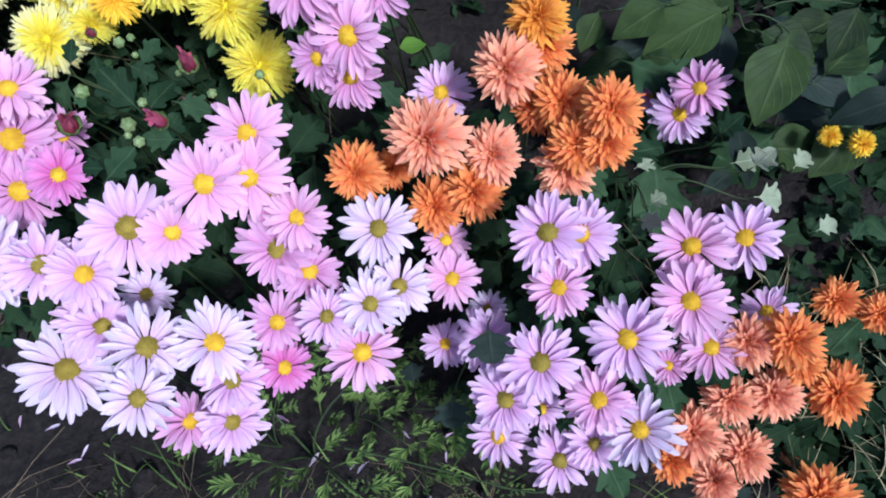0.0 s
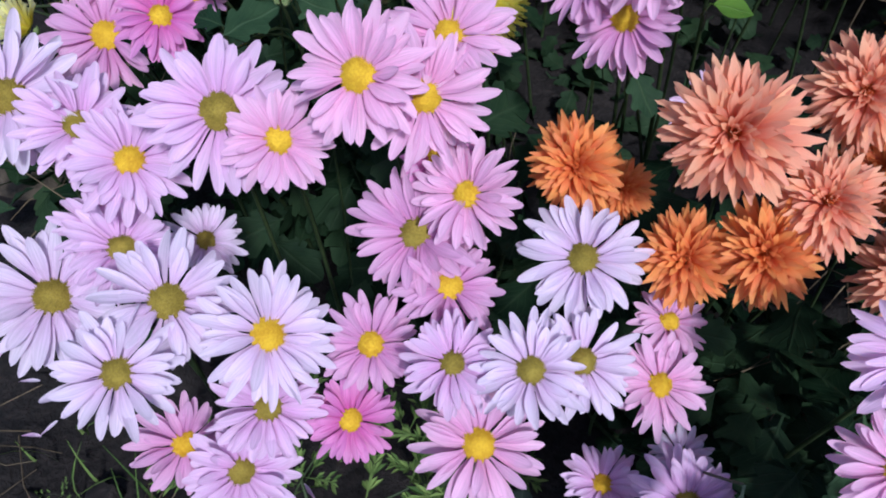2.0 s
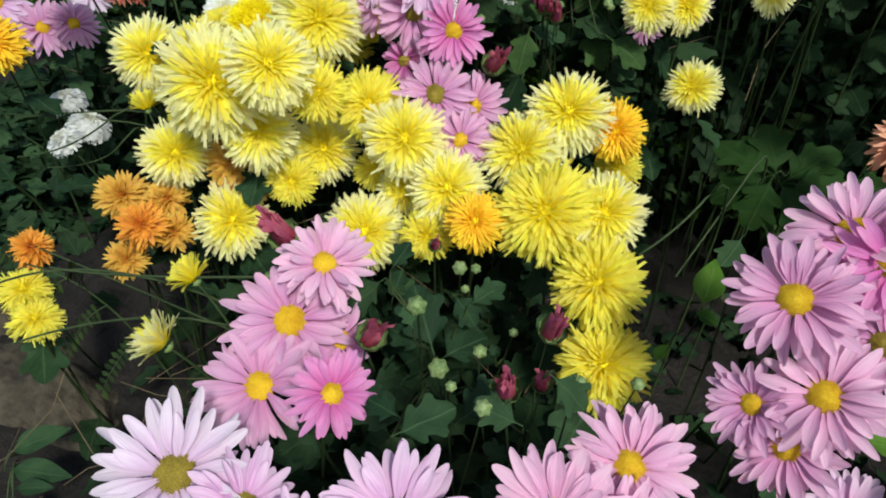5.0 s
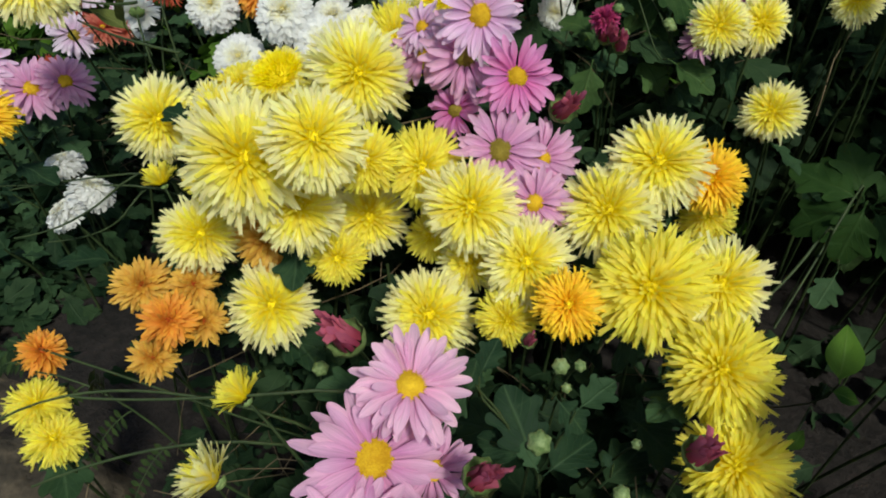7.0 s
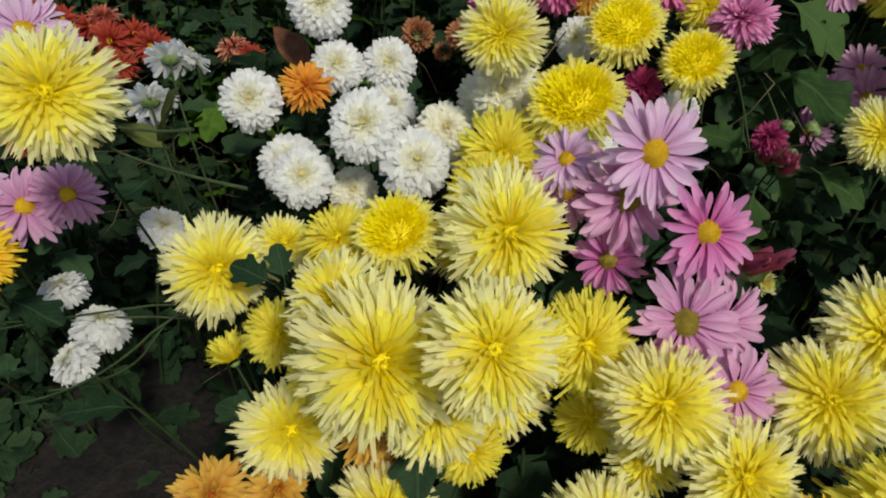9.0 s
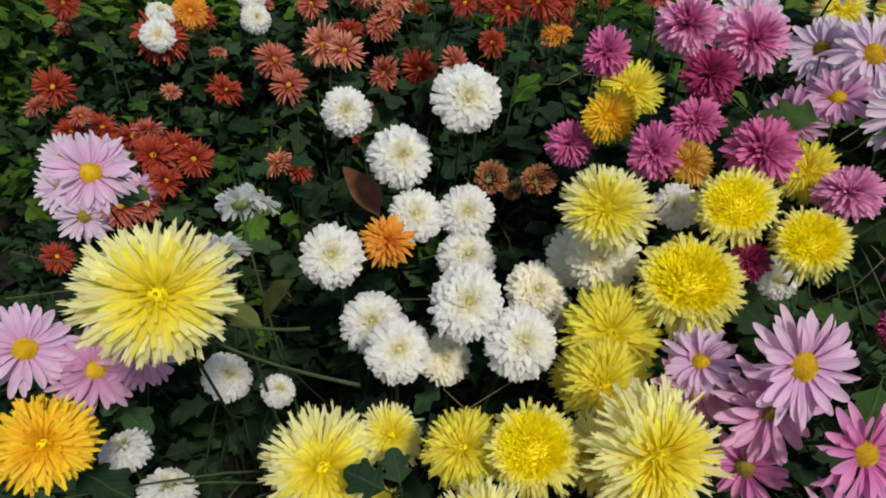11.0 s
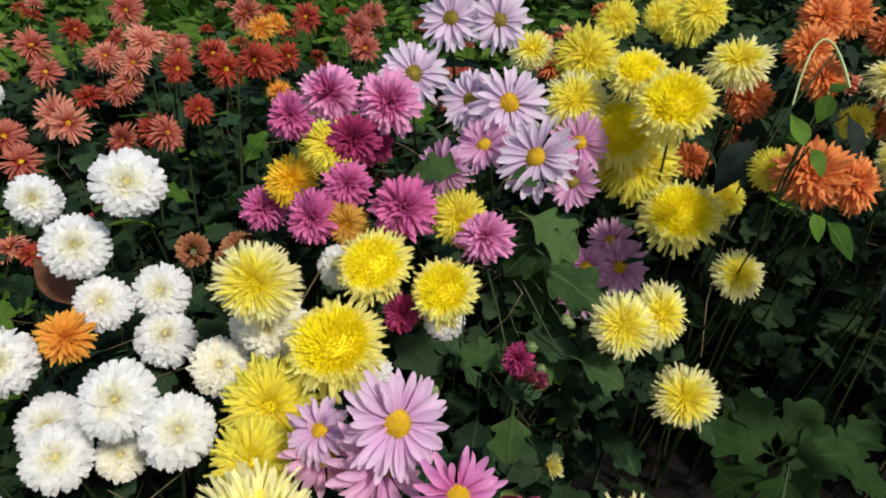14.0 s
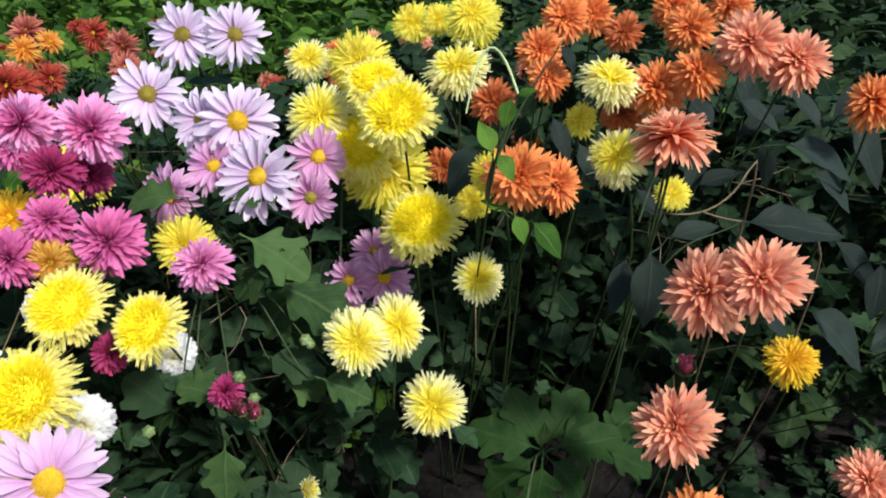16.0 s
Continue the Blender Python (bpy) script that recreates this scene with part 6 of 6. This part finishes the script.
sprig_leaf(sprig, "lobed", -0.112, 0.914, 0.288, -0.139, 0.913, 0.298)
sprig_leaf(sprig, "lobed", -0.090, 0.942, 0.273, -0.078, 0.958, 0.285)
sprig_leaf(sprig, "lobed", -0.113, 0.882, 0.286, -0.120, 0.861, 0.261)
sprig_leaf(sprig, "lobed", -0.121, 0.774, 0.270, -0.131, 0.751, 0.243)
sprig_leaf(sprig, "lobed", -0.359, 0.756, 0.422, -0.324, 0.766, 0.412)
sprig_leaf(sprig, "lobed", -0.294, 0.816, 0.389, -0.263, 0.820, 0.374)
sprig_leaf(sprig, "lobed", -0.293, 0.484, 0.327, -0.271, 0.481, 0.310)
sprig_leaf(sprig, "lobed", -0.254, 0.475, 0.295, -0.259, 0.478, 0.302)
sprig_leaf(sprig, "lobed", -0.353, 0.530, 0.297, -0.354, 0.515, 0.276)
sprig_leaf(sprig, "lobed", -0.353, 0.513, 0.275, -0.347, 0.528, 0.289)
sprig_leaf(sprig, "lobed", -0.346, 0.831, 0.496, -0.310, 0.843, 0.501)
sprig_leaf(sprig, "lobed", -0.824, 0.844, 0.435, -0.847, 0.834, 0.422)
sprig_leaf(sprig, "lobed", -0.828, 0.865, 0.425, -0.804, 0.875, 0.433)
sprig_leaf(sprig, "lobed", -0.818, 1.279, 0.444, -0.838, 1.291, 0.468)
sprig_leaf(sprig, "lobed", -0.810, 1.281, 0.444, -0.775, 1.305, 0.470)
sprig_leaf(sprig, "lobed", -0.665, 1.045, 0.500, -0.641, 1.059, 0.514)
sprig_leaf(sprig, "lobed", -1.087, 1.201, 0.411, -1.112, 1.212, 0.434)
sprig_leaf(sprig, "lobed", -1.081, 1.207, 0.418, -1.047, 1.207, 0.402)
sprig = leaf_sprig("dark green pointed leaves low over bare soil")
sprig_leaf(sprig, "deep", -0.656, 0.357, 0.070, -0.616, 0.392, 0.094)
sprig_leaf(sprig, "deep", -0.642, 0.346, 0.069, -0.591, 0.367, 0.069)
sprig_leaf(sprig, "deep", -0.623, 0.336, 0.066, -0.593, 0.352, 0.070)
sprig_leaf(sprig, "deep", -0.623, 0.327, 0.055, -0.594, 0.335, 0.050)
sprig_leaf(sprig, "deep", -0.611, 0.323, 0.062, -0.601, 0.317, 0.051)
sprig = leaf_sprig("olive broad leaf beside a sunlit yellow flower")
sprig_leaf(sprig, "olive", -0.711, 0.630, 0.428, -0.689, 0.618, 0.478)
sprig_leaf(sprig, "olive", -0.716, 0.640, 0.420, -0.742, 0.628, 0.440)
# shrub stems added mostly out of view, to shade the gap beside them
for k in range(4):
    sprig = leaf_sprig("added dusky-leaved shrub stem that shades the gap by salmon flowers")
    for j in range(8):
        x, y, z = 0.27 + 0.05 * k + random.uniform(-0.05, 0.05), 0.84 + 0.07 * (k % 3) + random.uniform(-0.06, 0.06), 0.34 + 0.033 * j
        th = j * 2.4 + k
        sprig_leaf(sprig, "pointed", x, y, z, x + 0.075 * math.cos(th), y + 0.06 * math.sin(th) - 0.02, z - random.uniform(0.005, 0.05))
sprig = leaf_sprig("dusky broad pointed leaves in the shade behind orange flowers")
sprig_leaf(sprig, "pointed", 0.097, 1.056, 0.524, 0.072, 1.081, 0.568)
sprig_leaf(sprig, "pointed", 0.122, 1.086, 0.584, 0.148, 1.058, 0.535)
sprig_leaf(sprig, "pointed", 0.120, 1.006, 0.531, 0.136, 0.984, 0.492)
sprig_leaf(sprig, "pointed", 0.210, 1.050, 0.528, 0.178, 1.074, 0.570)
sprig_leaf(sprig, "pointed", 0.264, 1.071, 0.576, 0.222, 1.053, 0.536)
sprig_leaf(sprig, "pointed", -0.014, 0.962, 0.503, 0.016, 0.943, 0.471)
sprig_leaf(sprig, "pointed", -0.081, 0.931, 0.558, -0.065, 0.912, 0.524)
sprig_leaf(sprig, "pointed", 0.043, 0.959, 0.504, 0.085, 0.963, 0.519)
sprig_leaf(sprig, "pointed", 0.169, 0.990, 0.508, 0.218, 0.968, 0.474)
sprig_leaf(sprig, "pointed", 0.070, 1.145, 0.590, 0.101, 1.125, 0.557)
bare_stalk("slender bare green stalk", (-0.551, 0.384, 0.307), (-0.499, 0.406, 0.307), (-0.422, 0.442, 0.314))
bare_stalk("slender bare green stalk", (-0.691, 0.436, 0.251), (-0.636, 0.449, 0.239), (-0.521, 0.474, 0.210))
bare_stalk("slender bare green stalk", (-0.606, 0.368, 0.276), (-0.547, 0.405, 0.293), (-0.464, 0.434, 0.286))
bare_stalk("slender bare green stalk", (-0.569, 0.352, 0.252), (-0.515, 0.388, 0.271), (-0.460, 0.416, 0.278))
bare_stalk("slender bare green stalk", (-0.890, 0.587, 0.252), (-0.828, 0.615, 0.255), (-0.765, 0.642, 0.256))
bare_stalk("slender bare green stalk", (-0.829, 0.578, 0.208), (-0.784, 0.604, 0.218), (-0.764, 0.627, 0.237))
bare_stalk("slender bare green stalk", (-0.873, 0.587, 0.252), (-0.823, 0.609, 0.263), (-0.759, 0.637, 0.274))
bare_stalk("slender bare green stalk", (-0.804, 0.534, 0.248), (-0.758, 0.560, 0.264), (-0.722, 0.592, 0.294))
bare_stalk("slender bare green stalk", (-0.197, 0.630, 0.306), (-0.179, 0.653, 0.323), (-0.164, 0.679, 0.344))
bare_stalk("slender bare green stalk", (-0.166, 0.686, 0.260), (-0.152, 0.721, 0.297), (-0.136, 0.761, 0.340))
bare_stalk("pale curling vine tendril", (-0.190, 0.799, 0.621), (-0.175, 0.817, 0.657), (-0.158, 0.803, 0.632))
bare_stalk("slender bare green stalk", (-0.057, 0.831, 0.530), (-0.047, 0.844, 0.556), (-0.036, 0.857, 0.583))
bare_stalk("brownish green stalk broken off in mid-air to fit the view", (-0.709, 0.595, 0.456), (-0.685, 0.600, 0.456), (-0.665, 0.605, 0.459))
bare_stalk("brownish green stalk broken off in mid-air to fit the view", (-0.721, 0.596, 0.440), (-0.685, 0.600, 0.431), (-0.637, 0.609, 0.424))
bare_stalk("brown woody twig among dark leaves", (-0.012, 0.920, 0.498), (0.038, 0.917, 0.499), (0.073, 0.930, 0.529))
bare_stalk("brown woody twig among dark leaves", (0.022, 0.897, 0.507), (0.056, 0.890, 0.500), (0.099, 0.887, 0.500))
bare_stalk("slender bare green stalk", (-0.117, 0.208, 0.137), (-0.053, 0.198, 0.124), (0.025, 0.183, 0.105))


# ---- vetch climbing among the leaning stalks ----
def leaflet_mesh():
    return mesh_of("leaflet", *pointed_leaf(1, 0.24, 0.2, 0.1, rows=5, cols=3), LEAF_BROAD)


LEAFLET = leaflet_mesh()


def vetch_leaf(ob, base, tip):
    """One feather-shaped leaf: a fine arching stalk with pairs of small oval leaflets."""
    base, tip = Vector(base), Vector(tip)
    sag = Vector((0, 0, 0.012))
    pts = bezier(base, base * 0.66 + tip * 0.34 + sag, base * 0.33 + tip * 0.67 + sag, tip, 10)
    stalk = part("stalk", mesh_of("stalk", *tube(pts, 0.0007, 0.0004, 5), STEM), ob)
    along = (tip - base).normalized()
    side = along.cross(Vector((0.2, -0.6, 0.8))).normalized()
    up = side.cross(along)
    for i in range(2, 11):
        for sign in (-1, 1):
            way = (side * sign + along * random.uniform(0.2, 0.5)).normalized()
            turn = Matrix((way, up.cross(way).normalized(), up)).transposed().to_4x4()
            part("leaflet", LEAFLET, stalk, Matrix.Translation(pts[i]) @ turn @ Matrix.Scale(random.uniform(0.008, 0.011), 4))


random.seed(31)
vetch = tagged(new("vetch_vine"), "slender green vetch with feathery paired leaflets", "vine")
vine = bezier((-0.56, 0.50, FOOT - 0.01), (-0.56, 0.47, 0.12), (-0.58, 0.45, 0.24), (-0.665, 0.43, 0.235), 12)
part("stem", mesh_of("stem", *tube(vine, 0.0012, 0.0007), STEM), vetch)
vetch_leaf(vetch, vine[6], (-0.600, 0.425, 0.120))
vetch_leaf(vetch, vine[8], (-0.632, 0.420, 0.150))
vetch_leaf(vetch, vine[10], (-0.655, 0.415, 0.180))
vetch_leaf(vetch, vine[12], (-0.700, 0.425, 0.225))
vetch_leaf(vetch, vine[9], (-0.590, 0.420, 0.262))


# ---- feathery weeds and litter on the open soil ----
def frond(rnd):
    """One arching stalk of a weed and its finely divided leaflets."""
    th, long = rnd.uniform(0, 2 * math.pi), rnd.uniform(0.6, 1.0)
    out = Vector((math.cos(th), math.sin(th), 0))
    pts = bezier((0, 0, 0), (0, 0, 0.35 * long), out * 0.35 * long + Vector((0, 0, 0.75 * long)), out * 0.75 * long + Vector((0, 0, rnd.uniform(0.5, 0.95) * long)), 8)
    stalk = tube(pts, 0.009, 0.005, 5)
    lv, lf, lu = [], [], []

    def blade(foot, way, ln, wide):
        side = way.cross(Vector((0, 0, 1))).normalized() * wide
        mid, b = foot + way * ln * 0.62 + Vector((0, 0, 0.008)), len(lv)
        lv.extend([foot, mid + side, foot + way * ln, mid - side])
        lf.append((b, b + 1, b + 2, b + 3))
        lu.extend([(0, 0.5), (0.6, 0), (1, 0.5), (0.6, 1)])

    for i in (4, 6, 8):
        d = (pts[i] - pts[i - 1]).normalized()
        across = d.cross(Vector((0, 0, 1))).normalized()
        for s in (-1, 0, 1) if i == 8 else (-1, 1):
            stem = (across * s + d * 0.8 + Vector((0, 0, rnd.uniform(-0.3, 0.3)))).normalized()
            reach = rnd.uniform(0.14, 0.24)
            blade(pts[i], stem, reach * 1.2, 0.007)
            for j in (0.45, 0.75, 1.0):
                foot = pts[i] + stem * reach * j
                for t in (-0.9, -0.4, 0.4, 0.9) if j < 1 else (-0.8, -0.3, 0.3, 0.8):
                    way = (stem + stem.cross(Vector((0, 0, 1))) * t).normalized()
                    blade(foot, way, 0.085 * rnd.uniform(0.6, 1.3), 0.011)
    return stalk, (lv, lf, lu)


def feather_weed(seed):
    rnd = random.Random(seed)
    ob = tagged(new("feathery_weed"), "small green weed with finely cut feathery leaves on soil", "weed", "feathery weeds")
    for k in range(rnd.randint(3, 5)):
        stalk, leaflets = frond(rnd)
        f = part("frond", mesh_of("frond", *stalk, STEM), ob)
        part("foliage", mesh_of("foliage", *leaflets, WEED, smooth=False), f)["kind"] = "stuff"
    return ob


random.seed(9)
masters = [feather_weed(s) for s in range(5)]
SPOTS = [(-0.179, 0.221), (-0.22, 0.237), (-0.139, 0.256), (-0.115, 0.262), (-0.068, 0.26), (-0.148, 0.189), (-0.115, 0.195), (-0.031, 0.197), (-0.054, 0.207), (0.019, 0.199), (-0.189, 0.193), (-0.086, 0.185), (-0.248, 0.192), (-0.399, 0.188)]
for k, (x, y) in enumerate(SPOTS):
    m = pose(x, y, FOOT - 0.004, random.gauss(0, 12), random.gauss(0, 12), random.uniform(0, 360)) @ Matrix.Scale(random.uniform(0.12, 0.17), 4)
    if k < len(masters):
        masters[k].matrix_basis = m
    else:
        copy_thing(random.choice(masters), m)


def grass_blades(count, place, size):
    verts, faces, uvs = [], [], []
    for _ in range(count):
        x, y = place()
        th, ln, bend = random.uniform(0, 6.28), size * random.uniform(0.5, 1.2), random.uniform(0.2, 0.9)
        out, w = Vector((math.cos(th), math.sin(th), 0)), 0.0014
        side = Vector((-math.sin(th), math.cos(th), 0)) * w
        b = len(verts)
        for i in range(5):
            u = i / 4
            c = Vector((x, y, FOOT - 0.005)) + out * bend * ln * u * u + Vector((0, 0, ln * (u - 0.45 * bend * u * u)))
            verts += [c - side * (1 - u * 0.9), c + side * (1 - u * 0.9)]
            uvs += [(u, 0), (u, 1)]
        faces += grid(5, 2, b)
    return verts, faces, uvs


tagged(new("thin_grass", mesh_of("thin_grass", *grass_blades(260, lambda: (random.uniform(-0.6, 0.5), random.uniform(-0.05, 0.22) + (0.1 if random.random() < 0.3 else 0)), 0.07), WEED)),
       "thin green grass blades on the soil at the bed's edge", "grass", kind="stuff")


STRAW = leaf_material("straw", (0.10, 0.085, 0.045), (0.34, 0.30, 0.17), (0.36, 0.32, 0.2), joined=True)
tagged(new("dry_grass", mesh_of("dry_grass", *grass_blades(340, lambda: (random.uniform(0.22, 0.50), random.uniform(0.10, 0.42)), 0.075), STRAW)),
       "pale dry grass and straw at the sunny end of the bed", "grass", kind="stuff")


def clod(seed):
    rnd = random.Random(seed)
    bm = bmesh.new()
    bmesh.ops.create_icosphere(bm, subdivisions=2, radius=1.0)
    for v in bm.verts:
        v.co *= 1 + 0.35 * noise.noise(v.co * 1.7 + Vector((seed * 7, 0, 0))) + rnd.uniform(-0.05, 0.05)
        v.co.z *= 0.65
    me = bpy.data.meshes.new("clod")
    bm.to_mesh(me)
    bm.free()
    me.materials.append(SOIL)
    return me


CLODS = [clod(s) for s in range(4)]
for k in range(80):
    ob = tagged(new("soil_clod", random.choice(CLODS)), "crumbly dark lump of garden soil", "soil clod", "soil clods")
    x, y = random.uniform(-0.75, 0.45), random.uniform(-0.05, 0.2)
    if x < -0.4:
        y += 0.12
    s = random.uniform(0.004, 0.016)
    ob.matrix_basis = pose(x, y, FOOT + s * 0.2, random.uniform(-20, 20), random.uniform(-20, 20), random.uniform(0, 360)) @ Matrix.Scale(s, 4)
for k in range(16):
    ob = tagged(new("fallen_leaf", random.choice(DRY)), "dry brown leaf fallen on the soil", "leaf", "fallen leaves")
    ob.matrix_basis = pose(random.uniform(-0.6, 0.45), random.uniform(0.0, 0.25), FOOT + 0.022, random.uniform(-15, 15), random.uniform(-10, 10), random.uniform(0, 360)) @ Matrix.Scale(random.uniform(0.02, 0.04), 4)


# ---- more small red heads deep in the far part of the bed ----
random.seed(12)
for k in range(60):
    x, y = random.uniform(-1.55, -0.42), random.uniform(1.02, 2.0)
    red_daisy(random.choice(("red", "red", "brick", "coral", "coral", "salmon")), x, y, 0.31 + 0.06 * noise.noise((x * 4, y * 4, 1)) + min(0.13, 0.4 * (y - 1.02)) + 0.05 * (y - 1.02), random.uniform(0.017, 0.026), random.uniform(5, 45), random.uniform(-150, -30))
for k in range(16):
    x, y = random.uniform(-0.35, 0.55), random.uniform(1.15, 1.8)
    double(random.choice(("orange", "orange", "rust", "salmon")), x, y, 0.50 + random.uniform(-0.05, 0.05), random.uniform(0.018, 0.026), random.uniform(5, 40), random.uniform(-150, -30))


# ---- thin dry stalks tangled among the leaves ----
def tangle(count):
    verts, faces, uvs = [], [], []
    for _ in range(count):
        x, y = random.uniform(-1.2, 0.5), random.uniform(0.28, 1.2)
        top, near = canopy(x, y)
        if (gloom(x, y) and random.random() < 0.85) or (-0.42 < x < 0.0 and y < 0.5):
            continue
        z = top - random.uniform(0.03, 0.16)
        if random.random() < 0.2:
            x, y, z = random.uniform(-0.5, 0.15), random.uniform(0.02, 0.20), random.uniform(0.012, 0.04)
        elif z < 0.05 or not clear((x, y, z), 0.01):
            continue
        d = Vector((random.uniform(-1, 1), random.uniform(-1, 1), random.uniform(-0.5, 0.7))).normalized() * random.uniform(0.03, 0.09)
        bow = Vector((random.uniform(-1, 1), random.uniform(-1, 1), random.uniform(-1, 1))) * 0.015
        a = Vector((x, y, FOOT + z))
        v, f, u = tube([a - d, a - d * 0.4 + bow, a + d * 0.4 + bow, a + d], 0.0006, 0.0004, 4)
        b = len(verts)
        verts, faces, uvs = verts + v, faces + [tuple(b + i for i in q) for q in f], uvs + u
    return verts, faces, uvs


random.seed(14)
tagged(new("dry_tangle", mesh_of("dry_tangle", *tangle(700), WOODY)), "thin dry brown stalks tangled among dark leaves", "twigs", kind="stuff")


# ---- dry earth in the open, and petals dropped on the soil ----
def earth_patch(cx, cy, rx, ry):
    """An irregular low crust of dry earth, thickest in its middle."""
    verts, rows, cols = [], 16, 48
    for i in range(rows):
        q = i / (rows - 1)
        for k in range(cols + 1):
            w = 2 * math.pi * (k % cols) / cols
            edge = 1 + 0.25 * noise.noise((math.cos(w) * 1.5, math.sin(w) * 1.5, cx * 9))
            x, y = cx + rx * q * edge * math.cos(w), cy + ry * q * edge * math.sin(w)
            verts.append((x, y, FOOT - 0.03 + 0.056 * (1 - q ** 3) + 0.014 * noise.noise((x * 26, y * 26, 2)) + 0.006 * noise.noise((x * 70, y * 70, 4))))
    return verts, grid(rows, cols + 1), None


DRY_EARTH = speckled("dry_earth", (0.022, 0.018, 0.013), (0.085, 0.068, 0.048), 55, 0.95, 1.0, 0.006)
for spot in ((-0.78, 0.46, 0.13, 0.07), (-0.96, 0.50, 0.12, 0.06)):
    tagged(new("earth_crust", mesh_of("earth_crust", *earth_patch(*spot), DRY_EARTH)), "crust of dry tan earth beside the flower bed", "earth", "patches of dry earth")
random.seed(21)
for k in range(46):
    x, y = random.uniform(-0.62, 0.1), random.uniform(0.05, 0.3)
    if x < -0.42:
        y += 0.06
    ob = tagged(new("fallen_petal", PETAL_MESH[random.choice(("pale", "lilac")), random.randrange(8)]), "pale petal dropped on dark soil", "petal", "fallen petals")
    ob.matrix_basis = pose(x, y, FOOT + 0.024, random.uniform(-12, 12), random.uniform(-8, 8), random.uniform(0, 360)) @ Matrix.Scale(random.uniform(0.012, 0.022), 4)
